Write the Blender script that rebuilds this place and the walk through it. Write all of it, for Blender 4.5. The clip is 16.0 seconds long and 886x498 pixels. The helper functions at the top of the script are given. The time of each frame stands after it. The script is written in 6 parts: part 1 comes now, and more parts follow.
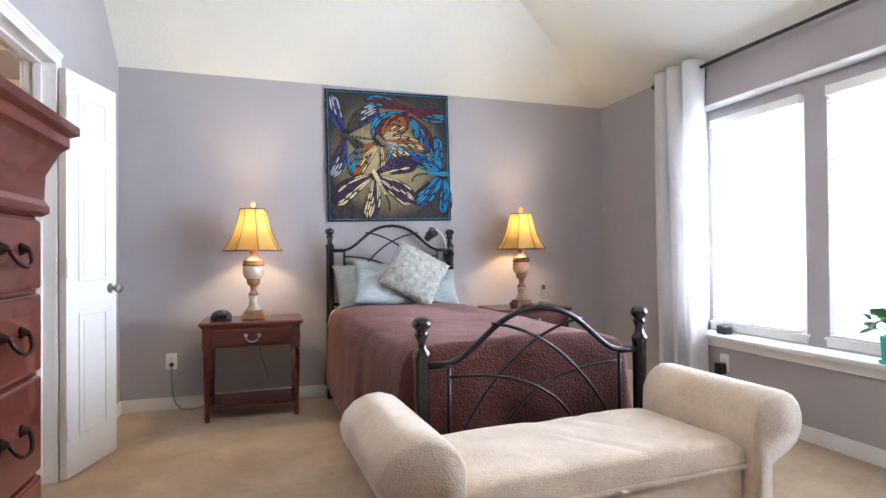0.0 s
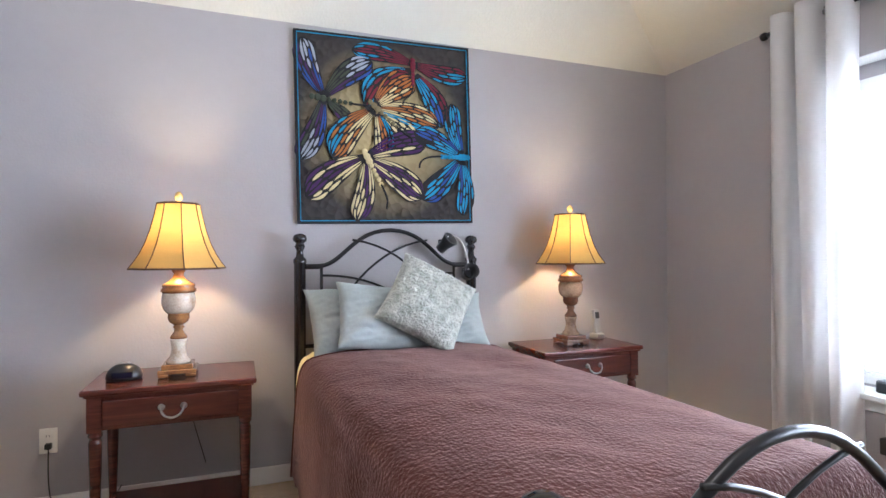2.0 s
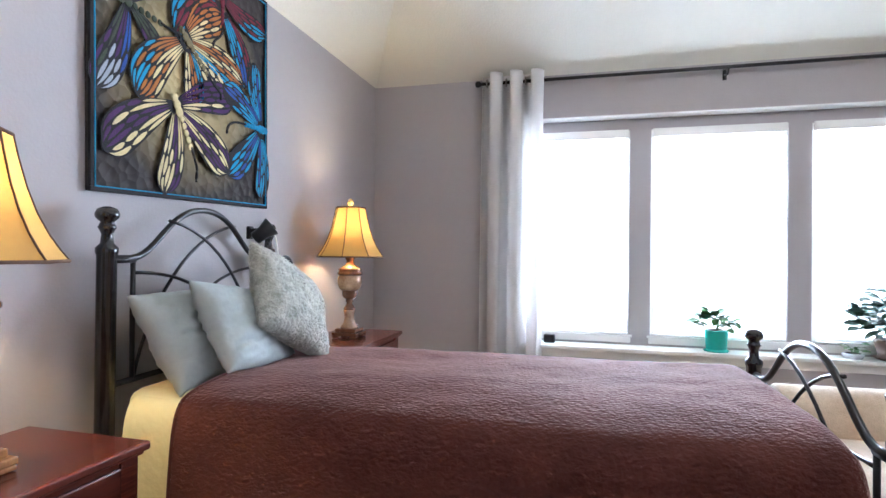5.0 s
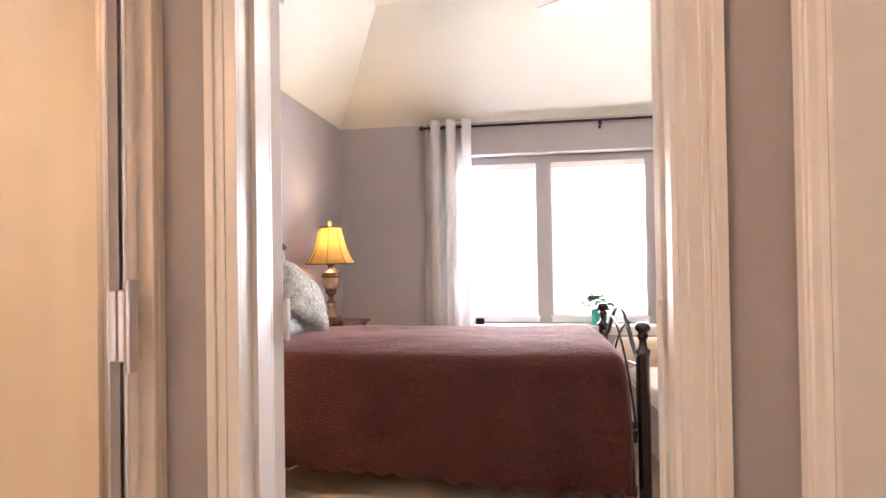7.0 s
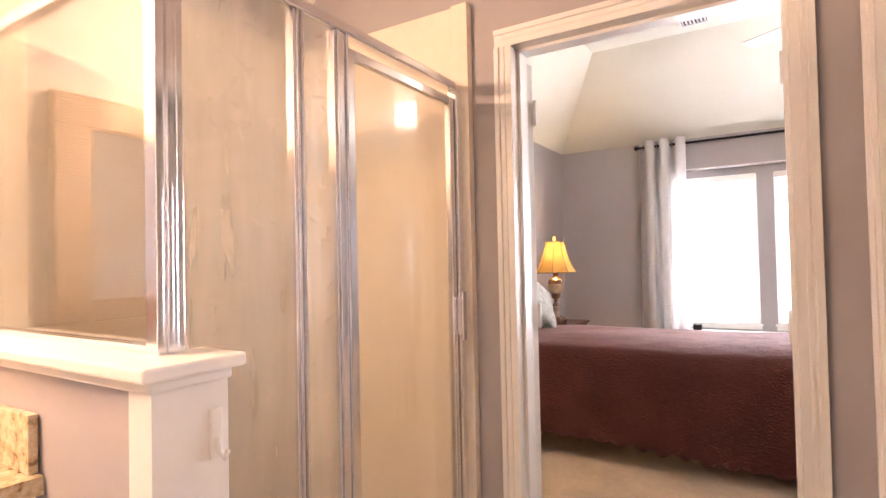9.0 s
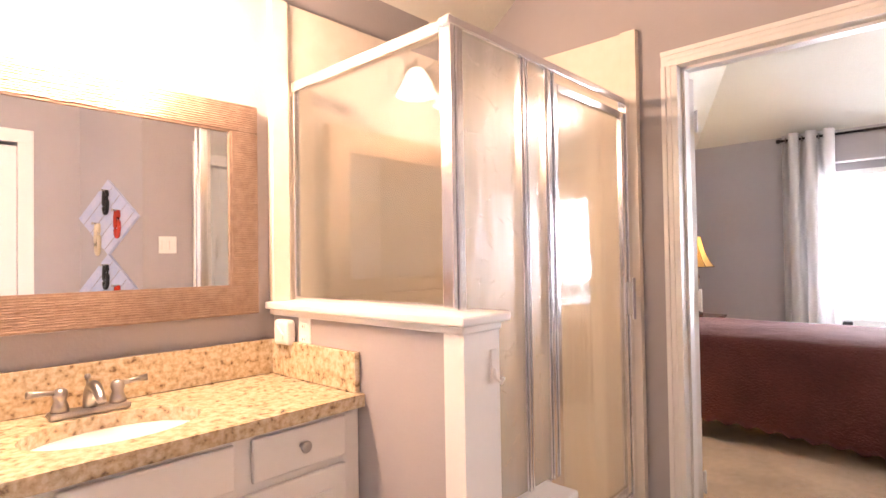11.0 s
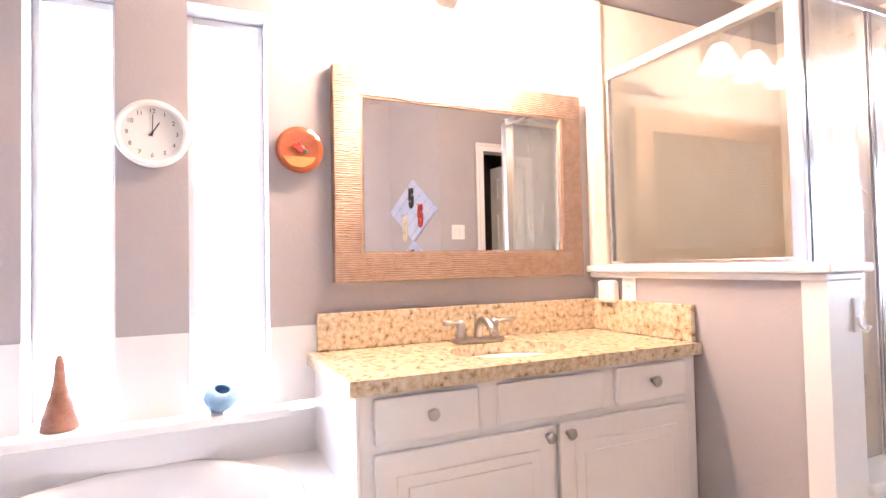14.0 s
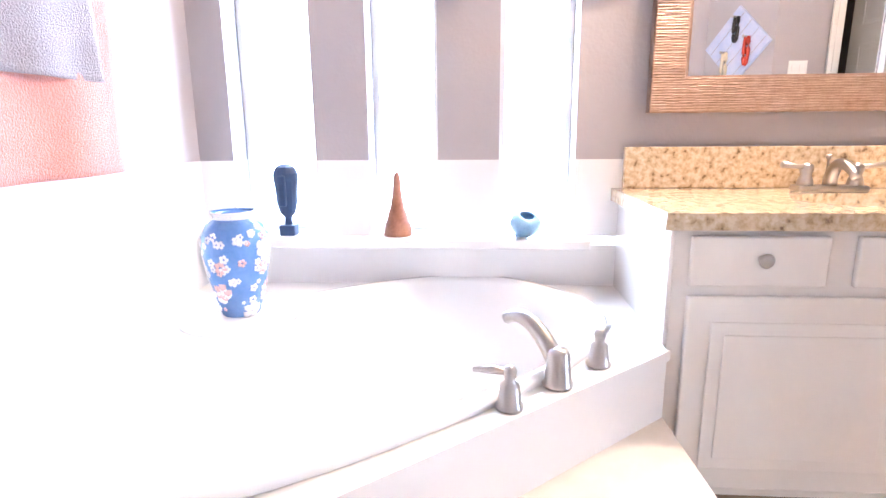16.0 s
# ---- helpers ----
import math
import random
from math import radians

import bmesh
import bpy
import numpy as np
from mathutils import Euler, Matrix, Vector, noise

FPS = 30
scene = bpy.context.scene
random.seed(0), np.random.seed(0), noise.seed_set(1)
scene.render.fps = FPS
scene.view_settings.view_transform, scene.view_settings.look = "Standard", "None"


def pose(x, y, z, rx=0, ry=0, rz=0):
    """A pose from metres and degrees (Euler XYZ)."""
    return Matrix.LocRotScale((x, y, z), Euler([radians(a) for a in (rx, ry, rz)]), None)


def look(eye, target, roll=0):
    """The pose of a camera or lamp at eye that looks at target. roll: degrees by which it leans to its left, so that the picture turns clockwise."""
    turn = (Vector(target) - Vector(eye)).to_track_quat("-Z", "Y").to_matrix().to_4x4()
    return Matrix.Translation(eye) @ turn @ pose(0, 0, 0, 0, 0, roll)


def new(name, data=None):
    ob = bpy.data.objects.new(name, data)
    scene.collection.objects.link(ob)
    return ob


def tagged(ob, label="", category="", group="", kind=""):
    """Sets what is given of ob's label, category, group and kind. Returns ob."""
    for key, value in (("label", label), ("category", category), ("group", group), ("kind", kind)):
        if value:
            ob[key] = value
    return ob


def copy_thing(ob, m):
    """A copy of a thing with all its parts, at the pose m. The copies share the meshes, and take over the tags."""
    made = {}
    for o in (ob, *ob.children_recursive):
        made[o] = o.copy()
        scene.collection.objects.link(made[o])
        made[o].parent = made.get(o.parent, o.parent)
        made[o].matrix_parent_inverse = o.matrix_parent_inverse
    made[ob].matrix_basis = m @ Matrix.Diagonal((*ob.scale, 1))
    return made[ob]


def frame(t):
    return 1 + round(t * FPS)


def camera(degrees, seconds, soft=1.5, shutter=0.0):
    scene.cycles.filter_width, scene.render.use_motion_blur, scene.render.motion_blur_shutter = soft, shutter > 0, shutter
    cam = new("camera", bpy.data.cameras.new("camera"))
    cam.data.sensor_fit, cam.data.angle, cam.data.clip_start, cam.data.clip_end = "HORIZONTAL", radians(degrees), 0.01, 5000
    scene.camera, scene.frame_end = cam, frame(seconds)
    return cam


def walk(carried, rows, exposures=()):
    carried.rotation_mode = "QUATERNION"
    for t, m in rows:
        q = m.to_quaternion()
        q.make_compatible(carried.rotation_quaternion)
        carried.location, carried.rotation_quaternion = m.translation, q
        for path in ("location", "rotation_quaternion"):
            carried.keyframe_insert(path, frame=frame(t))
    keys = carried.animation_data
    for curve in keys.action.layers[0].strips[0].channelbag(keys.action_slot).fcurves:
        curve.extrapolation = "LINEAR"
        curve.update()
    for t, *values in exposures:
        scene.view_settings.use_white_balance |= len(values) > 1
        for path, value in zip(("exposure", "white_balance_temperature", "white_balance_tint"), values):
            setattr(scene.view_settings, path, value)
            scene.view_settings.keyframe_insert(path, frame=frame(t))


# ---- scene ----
cam = camera(78.6, 16.0)
PATH = [
    (0, (0.003, 0.001, 1.103), (0.621, 1.903, 1.122), -0.5),
    (0.5, (-0.001, 0.31, 1.16), (0.626, 2.209, 1.179), -0.4),
    (1, (0.069, 0.665, 1.184), (0.693, 2.565, 1.197), -0.4),
    (1.5, (0.109, 1.026, 1.185), (0.723, 2.929, 1.196), -0.4),
    (2, (0.165, 1.339, 1.195), (0.871, 3.21, 1.217), -0.3),
    (2.5, (0.237, 1.621, 1.206), (1.117, 3.417, 1.212), -0.2),
    (3, (0.155, 1.92, 1.213), (1.344, 3.528, 1.2), 0.2),
    (3.5, (-0.115, 2.228, 1.194), (1.324, 3.617, 1.188), 0.3),
    (4, (-0.361, 2.428, 1.168), (1.274, 3.58, 1.169), 0.6),
    (4.5, (-0.636, 2.64, 1.169), (1.2, 3.435, 1.177), 0.6),
    (5, (-0.964, 2.729, 1.17), (0.969, 3.245, 1.184), 0.6),
    (5.2, (-1.107, 2.721, 1.166), (0.846, 3.152, 1.18), 0.7),
    (7.3, (-2.254, 2.518, 1.203), (-0.277, 2.823, 1.225), -0.9),
    (7.5, (-2.319, 2.503, 1.206), (-0.362, 2.916, 1.235), -1.7),
    (8, (-2.507, 2.427, 1.218), (-0.633, 3.123, 1.263), -1.2),
    (8.5, (-2.738, 2.375, 1.307), (-0.949, 3.269, 1.329), -1.2),
    (9, (-2.949, 2.31, 1.273), (-1.244, 3.354, 1.317), -1.2),
    (11.3, (-3.584, 2.311, 1.248), (-2.127, 3.681, 1.286), -0.5),
    (11.5, (-3.648, 2.31, 1.245), (-2.196, 3.685, 1.286), -0.0),
    (12, (-3.681, 2.278, 1.231), (-2.313, 3.736, 1.27), -0.5),
    (12.5, (-3.733, 2.271, 1.19), (-2.504, 3.848, 1.241), -0.8),
    (13, (-3.827, 2.285, 1.179), (-2.696, 3.934, 1.229), -0.9),
    (13.5, (-3.898, 2.302, 1.16), (-2.878, 4.021, 1.218), -1.1),
    (14, (-3.982, 2.332, 1.122), (-3.135, 4.143, 1.18), -1.2),
    (14.5, (-4.053, 2.345, 1.097), (-3.407, 4.237, 1.109), -1.1),
    (15, (-4.081, 2.366, 1.057), (-3.65, 4.318, 0.979), -0.8),
    (15.5, (-4.053, 2.388, 1.035), (-3.922, 4.369, 0.796), -0.6),
    (16, (-4.037, 2.421, 1.021), (-4.181, 4.369, 0.594), -0.5),
]
walk(cam, [(t, look(eye, target, roll)) for t, eye, target, roll in PATH],
     exposures=[(0.0, 0.44, 5750, 15), (5.2, 0.52, 5500, 13), (7.3, 0.8, 6800, 26), (9.2, 0.77, 6800, 26), (11.3, 0.82, 6350, 25), (14.0, 0.95, 5550, 19), (16.0, 1.06, 5150, 15)])

# ---- world, daylight and lamps ----
world = bpy.data.worlds.new("world")
scene.world = world
world.use_nodes = True
wn, wl = world.node_tree.nodes, world.node_tree.links
sky = wn.new("ShaderNodeTexSky")
sky.sky_type, sky.sun_disc = "NISHITA", False
sky.sun_elevation, sky.sun_rotation = radians(50), radians(215)
wl.new(sky.outputs[0], wn["Background"].inputs[0])
wn["Background"].inputs[1].default_value = 0.12


def lamp(name, kind, m, power, colour, **kw):
    data = bpy.data.lights.new(name, kind)
    data.energy, data.color = power, colour
    for k, v in kw.items():
        if k == "size":
            data.size = v
        elif k == "size_y":
            data.shape, data.size_y = "RECTANGLE", v
        elif k == "radius":
            data.shadow_soft_size = v
        elif k == "angle":
            data.angle = v
    ob = new(name, data)
    ob.matrix_world = m
    return ob


DAY = (0.83, 0.92, 1.0)
WARM = (1.0, 0.75, 0.4)
lamp("sun", "SUN", look((-8, -6, 12), (0, 0, 0)), 2.5, (1.0, 0.96, 0.9), angle=radians(0.5))
lamp("window_light", "AREA", look((3.42, 1.75, 1.4), (0, 1.75, 1.2)), 385, DAY, size=3.0, size_y=1.9)
lamp("bath_window_light", "AREA", look((-4.22, 4.75, 1.5), (-4.22, 0, 1.2)), 90, DAY, size=1.0, size_y=2.0)
for lx, ly in ((-0.09, 4.06), (2.02, 4.1)):
    lamp("lamp_bulb", "POINT", pose(lx, ly, 1.325), 17, WARM, radius=0.035)
for bx in (-3.31, -3.075, -2.84):
    lamp("vanity_bulb", "POINT", pose(bx, 3.96, 2.0), 20, (1.0, 0.68, 0.43), radius=0.045)
lamp("fan_bulb", "POINT", pose(0.85, 1.75, 2.53), 26, (1.0, 0.92, 0.82), radius=0.08)

# ---- materials ----


def mat(name, rgb, rough=0.6, metal=0.0, var=0.12, scale=8.0, bump=0.0, bscale=120.0, rgb2=None, detail=4.0, coat=0.0, sheen=0.0, trans=0.0, alpha=1.0, spec=0.5):
    """Procedural surface: two tones of noise at two scales, and fine relief."""
    m = bpy.data.materials.new(name)
    m.use_nodes = True
    n, l = m.node_tree.nodes, m.node_tree.links
    b = n["Principled BSDF"]
    tc = n.new("ShaderNodeTexCoord")
    n1 = n.new("ShaderNodeTexNoise")
    n1.inputs["Scale"].default_value, n1.inputs["Detail"].default_value = scale, detail
    n2 = n.new("ShaderNodeTexNoise")
    n2.inputs["Scale"].default_value, n2.inputs["Detail"].default_value = scale * 9, 3
    l.new(tc.outputs["Object"], n1.inputs[0])
    l.new(tc.outputs["Object"], n2.inputs[0])
    add = n.new("ShaderNodeMath")
    add.operation = "MULTIPLY_ADD"
    l.new(n2.outputs[0], add.inputs[0])
    add.inputs[1].default_value = 0.45
    l.new(n1.outputs[0], add.inputs[2])
    ramp = n.new("ShaderNodeValToRGB")
    ramp.color_ramp.elements[0].position, ramp.color_ramp.elements[1].position = 0.45, 0.95
    lo = rgb2 or tuple(c * (1 - var) for c in rgb)
    ramp.color_ramp.elements[0].color, ramp.color_ramp.elements[1].color = (*lo, 1), (*rgb, 1)
    l.new(add.outputs[0], ramp.inputs[0])
    l.new(ramp.outputs[0], b.inputs["Base Color"])
    b.inputs["Roughness"].default_value, b.inputs["Metallic"].default_value = rough, metal
    b.inputs["Coat Weight"].default_value = coat
    b.inputs["Sheen Weight"].default_value = sheen
    b.inputs["Transmission Weight"].default_value = trans
    b.inputs["Specular IOR Level"].default_value = spec
    if bump:
        n3 = n.new("ShaderNodeTexNoise")
        n3.inputs["Scale"].default_value, n3.inputs["Detail"].default_value = bscale, 3
        l.new(tc.outputs["Object"], n3.inputs[0])
        bp = n.new("ShaderNodeBump")
        bp.inputs["Strength"].default_value, bp.inputs["Distance"].default_value = bump, 0.01
        l.new(n3.outputs[0], bp.inputs["Height"])
        l.new(bp.outputs[0], b.inputs["Normal"])
    return m


def nodes_of(m):
    return m.node_tree.nodes, m.node_tree.links, m.node_tree.nodes["Principled BSDF"]


def translucent(name, rgb, weight=0.5, rough=0.9, bump=0.2, bscale=200, var=0.08):
    m = mat(name, rgb, rough, var=var, bump=bump, bscale=bscale)
    n, l, b = nodes_of(m)
    t = n.new("ShaderNodeBsdfTranslucent")
    t.inputs[0].default_value = (*rgb, 1)
    mix = n.new("ShaderNodeMixShader")
    mix.inputs[0].default_value = weight
    l.new(b.outputs[0], mix.inputs[1])
    l.new(t.outputs[0], mix.inputs[2])
    l.new(mix.outputs[0], n["Material Output"].inputs[0])
    return m


def glow(name, rgb, strength):
    m = mat(name, rgb, 0.4, var=0.02)
    n, l, b = nodes_of(m)
    b.inputs["Emission Color"].default_value = (*rgb, 1)
    b.inputs["Emission Strength"].default_value = strength
    return m


def glass(name, rgb=(1, 1, 1), rough=0.0, bump=0.0, bscale=30, tint=0.9, stretch=(1, 1, 1), milk=0.0, gloss=0.05):
    """Thin pane: clear sheet that passes light, with a real reflection."""
    m = bpy.data.materials.new(name)
    m.use_nodes = True
    n, l = m.node_tree.nodes, m.node_tree.links
    n.remove(n["Principled BSDF"])
    tr = n.new("ShaderNodeBsdfTransparent")
    tr.inputs[0].default_value = (*(c * tint for c in rgb), 1)
    gl = n.new("ShaderNodeBsdfGlossy")
    gl.inputs["Roughness"].default_value = rough
    fr = n.new("ShaderNodeLayerWeight")
    fr.inputs[0].default_value = 0.5
    pw = n.new("ShaderNodeMath")
    pw.operation = "POWER"
    pw.inputs[1].default_value = 3.5
    sc = n.new("ShaderNodeMath")
    sc.operation = "MULTIPLY_ADD"
    sc.inputs[1].default_value, sc.inputs[2].default_value = 0.8, gloss
    sc.use_clamp = True
    mix = n.new("ShaderNodeMixShader")
    l.new(fr.outputs["Facing"], pw.inputs[0])
    l.new(pw.outputs[0], sc.inputs[0])
    l.new(sc.outputs[0], mix.inputs[0])
    l.new(tr.outputs[0], mix.inputs[1])
    l.new(gl.outputs[0], mix.inputs[2])
    l.new(mix.outputs[0], n["Material Output"].inputs[0])
    if bump:
        tc = n.new("ShaderNodeTexCoord")
        ns = n.new("ShaderNodeTexNoise")
        ns.inputs["Scale"].default_value = bscale
        mp = n.new("ShaderNodeMapping")
        mp.inputs["Scale"].default_value = stretch
        l.new(tc.outputs["Object"], mp.inputs[0])
        l.new(mp.outputs[0], ns.inputs[0])
        bp = n.new("ShaderNodeBump")
        bp.inputs["Strength"].default_value, bp.inputs["Distance"].default_value = bump, 0.01
        l.new(ns.outputs[0], bp.inputs["Height"])
        l.new(bp.outputs[0], gl.inputs["Normal"])
    if milk:
        df, tl = n.new("ShaderNodeBsdfDiffuse"), n.new("ShaderNodeBsdfTranslucent")
        half, veil = n.new("ShaderNodeMixShader"), n.new("ShaderNodeMixShader")
        for q in (df, tl):
            q.inputs[0].default_value = (0.9, 0.9, 0.88, 1)
        l.new(df.outputs[0], half.inputs[1])
        l.new(tl.outputs[0], half.inputs[2])
        amount = n.new("ShaderNodeMath")
        amount.operation = "MULTIPLY_ADD"
        amount.inputs[1].default_value, amount.inputs[2].default_value = 0.7 * milk, 0.65 * milk
        l.new(ns.outputs[0], amount.inputs[0])
        l.new(amount.outputs[0], veil.inputs[0])
        l.new(mix.outputs[0], veil.inputs[1])
        l.new(half.outputs[0], veil.inputs[2])
        l.new(veil.outputs[0], n["Material Output"].inputs[0])
    return m


def wood(name, dark, light, rough=0.3, stretch=(1, 1, 14), scale=6.0, coat=0.3):
    m = mat(name, light, rough, coat=coat)
    n, l, b = nodes_of(m)
    tc = n.new("ShaderNodeTexCoord")
    mp = n.new("ShaderNodeMapping")
    mp.inputs["Scale"].default_value = stretch
    ns = n.new("ShaderNodeTexNoise")
    ns.inputs["Scale"].default_value, ns.inputs["Detail"].default_value, ns.inputs["Distortion"].default_value = scale, 6, 1.2
    rp = n.new("ShaderNodeValToRGB")
    rp.color_ramp.elements[0].position, rp.color_ramp.elements[1].position = 0.3, 0.72
    rp.color_ramp.elements[0].color, rp.color_ramp.elements[1].color = (*dark, 1), (*light, 1)
    l.new(tc.outputs["Object"], mp.inputs[0])
    l.new(mp.outputs[0], ns.inputs[0])
    l.new(ns.outputs[0], rp.inputs[0])
    l.new(rp.outputs[0], b.inputs["Base Color"])
    bp = n.new("ShaderNodeBump")
    bp.inputs["Strength"].default_value, bp.inputs["Distance"].default_value = 0.08, 0.004
    l.new(ns.outputs[0], bp.inputs["Height"])
    l.new(bp.outputs[0], b.inputs["Normal"])
    return m


def granite():
    m = mat("speckled_granite", (0.6, 0.45, 0.26), 0.18, coat=0.4)
    n, l, b = nodes_of(m)
    tc = n.new("ShaderNodeTexCoord")
    v = n.new("ShaderNodeTexVoronoi")
    v.inputs["Scale"].default_value = 210
    ns = n.new("ShaderNodeTexNoise")
    ns.inputs["Scale"].default_value, ns.inputs["Detail"].default_value = 54, 6
    nb = n.new("ShaderNodeTexNoise")
    nb.inputs["Scale"].default_value, nb.inputs["Detail"].default_value = 9, 3
    for q in (v, ns, nb):
        l.new(tc.outputs["Object"], q.inputs[0])
    r1 = n.new("ShaderNodeValToRGB")
    e = r1.color_ramp.elements
    e[0].position, e[0].color = 0.31, (0.2, 0.14, 0.09, 1)
    e[1].position, e[1].color = 0.41, (0.5, 0.39, 0.24, 1)
    for p, c in ((0.5, (0.58, 0.47, 0.31, 1)), (0.62, (0.68, 0.59, 0.43, 1))):
        q = e.new(p)
        q.color = c
    l.new(ns.outputs[0], r1.inputs[0])
    mx = n.new("ShaderNodeMix")
    mx.data_type, mx.blend_type = "RGBA", "MULTIPLY"
    mx.inputs["Factor"].default_value = 0.3
    r2 = n.new("ShaderNodeValToRGB")
    r2.color_ramp.elements[0].color, r2.color_ramp.elements[1].color = (0.62, 0.53, 0.42, 1), (1, 1, 1, 1)
    l.new(v.outputs["Color"], r2.inputs[0])
    l.new(r1.outputs[0], mx.inputs["A"])
    l.new(r2.outputs[0], mx.inputs["B"])
    l.new(mx.outputs["Result"], b.inputs["Base Color"])
    return m


def bumped(m, tex, scale, strength, dist=0.01, stretch=(1, 1, 1)):
    """Swaps the fine relief of m for another texture."""
    n, l, b = nodes_of(m)
    tc = n.new("ShaderNodeTexCoord")
    mp = n.new("ShaderNodeMapping")
    mp.inputs["Scale"].default_value = stretch
    t = n.new(tex)
    t.inputs["Scale"].default_value = scale
    if tex == "ShaderNodeTexWave":
        t.inputs["Distortion"].default_value, t.inputs["Detail"].default_value = 5.0, 3.0
        t.inputs["Detail Scale"].default_value = 1.5
    bp = n.new("ShaderNodeBump")
    bp.inputs["Strength"].default_value, bp.inputs["Distance"].default_value = strength, dist
    l.new(tc.outputs["Object"], mp.inputs[0])
    l.new(mp.outputs[0], t.inputs[0])
    l.new(t.outputs[0], bp.inputs["Height"])
    l.new(bp.outputs[0], b.inputs["Normal"])
    return m


WALL = mat("grey_mauve_wall_paint", (0.412, 0.384, 0.385), 0.75, var=0.05, scale=2.5, bump=0.1, bscale=90)
CEIL = mat("cream_ceiling_paint", (0.75, 0.735, 0.645), 0.85, var=0.04, scale=3, bump=0.25, bscale=70)
TRIM = mat("white_trim_paint", (0.82, 0.805, 0.77), 0.35, var=0.04, scale=5, bump=0.02, bscale=60)
CARPET = mat("beige_carpet", (0.7, 0.5, 0.3), 0.95, rgb2=(0.44, 0.29, 0.155), scale=2.8, bump=0.9, bscale=330, sheen=0.3)
TILEFLOOR = mat("tan_floor_tile", (0.55, 0.45, 0.34), 0.4, var=0.2, scale=5, bump=0.05)
GROUT = mat("pale_grout", (0.6, 0.56, 0.5), 0.9, var=0.1, scale=20)
WTILE = mat("white_wall_tile", (0.82, 0.8, 0.77), 0.18, var=0.03, scale=6, bump=0.02, bscale=20)
TUBWHITE = mat("white_tub_acrylic", (0.85, 0.84, 0.82), 0.12, var=0.02, scale=3, coat=0.4)
MARBLE = mat("cream_shower_panel", (0.86, 0.79, 0.69), 0.25, rgb2=(0.77, 0.68, 0.56), scale=2.4, coat=0.3, bump=0.02, bscale=8)
CHERRY = wood("cherry_wood", (0.045, 0.01, 0.008), (0.14, 0.033, 0.021), 0.25)
CHERRYH = wood("cherry_wood_crosswise", (0.045, 0.01, 0.008), (0.14, 0.033, 0.021), 0.25, stretch=(1, 12, 12), scale=2.0)
BLACKMETAL = mat("black_painted_steel", (0.02, 0.019, 0.02), 0.3, metal=0.6, var=0.2, scale=20, coat=0.3)
DARKWOOD = mat("black_brown_lacquered_post", (0.014, 0.011, 0.012), 0.2, var=0.3, scale=14, coat=0.4)
CHROME = mat("chrome", (0.9, 0.9, 0.92), 0.17, metal=1.0, var=0.05)
NICKEL = mat("brushed_nickel", (0.45, 0.42, 0.39), 0.28, metal=1.0, var=0.08, scale=30)
BRONZE = mat("aged_dark_brass", (0.045, 0.036, 0.034), 0.25, metal=1.0, var=0.3, scale=30)
SPREAD = bumped(mat("chocolate_quilted_bedspread", (0.095, 0.027, 0.02), 0.8, rgb2=(0.062, 0.017, 0.013), scale=4, sheen=0.42, spec=0.25), "ShaderNodeTexNoise", 95, 0.7, 0.011, (1.0, 0.7, 1.0))
_b = nodes_of(SPREAD)[2]
_b.inputs["Sheen Tint"].default_value, _b.inputs["Sheen Roughness"].default_value = (1.0, 0.66, 0.6, 1), 0.35
SHEET = mat("pale_blue_grey_sheet", (0.4, 0.44, 0.43), 0.85, var=0.14, scale=6, bump=0.7, bscale=13)
CREAMSHEET = mat("cream_yellow_sheet", (0.86, 0.78, 0.42), 0.85, var=0.08, scale=6, bump=0.7, bscale=20)
SHAG = mat("grey_green_nubby_yarn", (0.62, 0.62, 0.55), 0.95, rgb2=(0.24, 0.25, 0.21), scale=28, bump=1.0, bscale=90, sheen=0.3)
BENCHCLOTH = mat("cream_chenille_upholstery", (0.72, 0.58, 0.42), 0.85, rgb2=(0.52, 0.39, 0.26), scale=7, bump=0.4, bscale=170, sheen=0.5)
CURTAIN = translucent("white_linen_curtain", (0.9, 0.885, 0.875), 0.45, bscale=320)
SLAT = translucent("white_blind_slat", (0.85, 0.86, 0.87), 0.5, rough=0.5, bump=0.0)
SHADE = translucent("amber_lampshade_fabric", (0.6, 0.36, 0.1), 0.085, bscale=400)
SHADETRIM = mat("brown_shade_braid", (0.12, 0.06, 0.03), 0.8, var=0.3, scale=60)
ONYX = mat("white_veined_stone", (0.78, 0.72, 0.62), 0.2, rgb2=(0.42, 0.3, 0.2), scale=14, coat=0.4)
BROWNONYX = mat("brown_banded_stone", (0.55, 0.42, 0.29), 0.2, rgb2=(0.2, 0.11, 0.07), scale=11, coat=0.4)
DARKAMBER = mat("dark_brown_stone", (0.22, 0.11, 0.06), 0.22, rgb2=(0.09, 0.04, 0.025), scale=20, coat=0.5)
FINIAL = mat("honey_stone_finial", (0.85, 0.62, 0.25), 0.25, rgb2=(0.7, 0.45, 0.15), scale=25, coat=0.4)
AMBERSTONE = mat("brown_amber_stone", (0.42, 0.2, 0.07), 0.22, rgb2=(0.16, 0.06, 0.03), scale=20, coat=0.5)
GOLDTRIM = mat("antique_gold", (0.42, 0.23, 0.09), 0.35, metal=0.25, var=0.35, scale=30)
BLACKPLASTIC = mat("black_plastic", (0.015, 0.015, 0.016), 0.3, var=0.2)
SILVERPLASTIC = mat("silver_grey_plastic", (0.4, 0.4, 0.4), 0.35, metal=0.4, var=0.1)
WHITEPLASTIC = mat("white_plastic", (0.82, 0.81, 0.77), 0.35, var=0.03)
CLEAR = glass("window_glass")
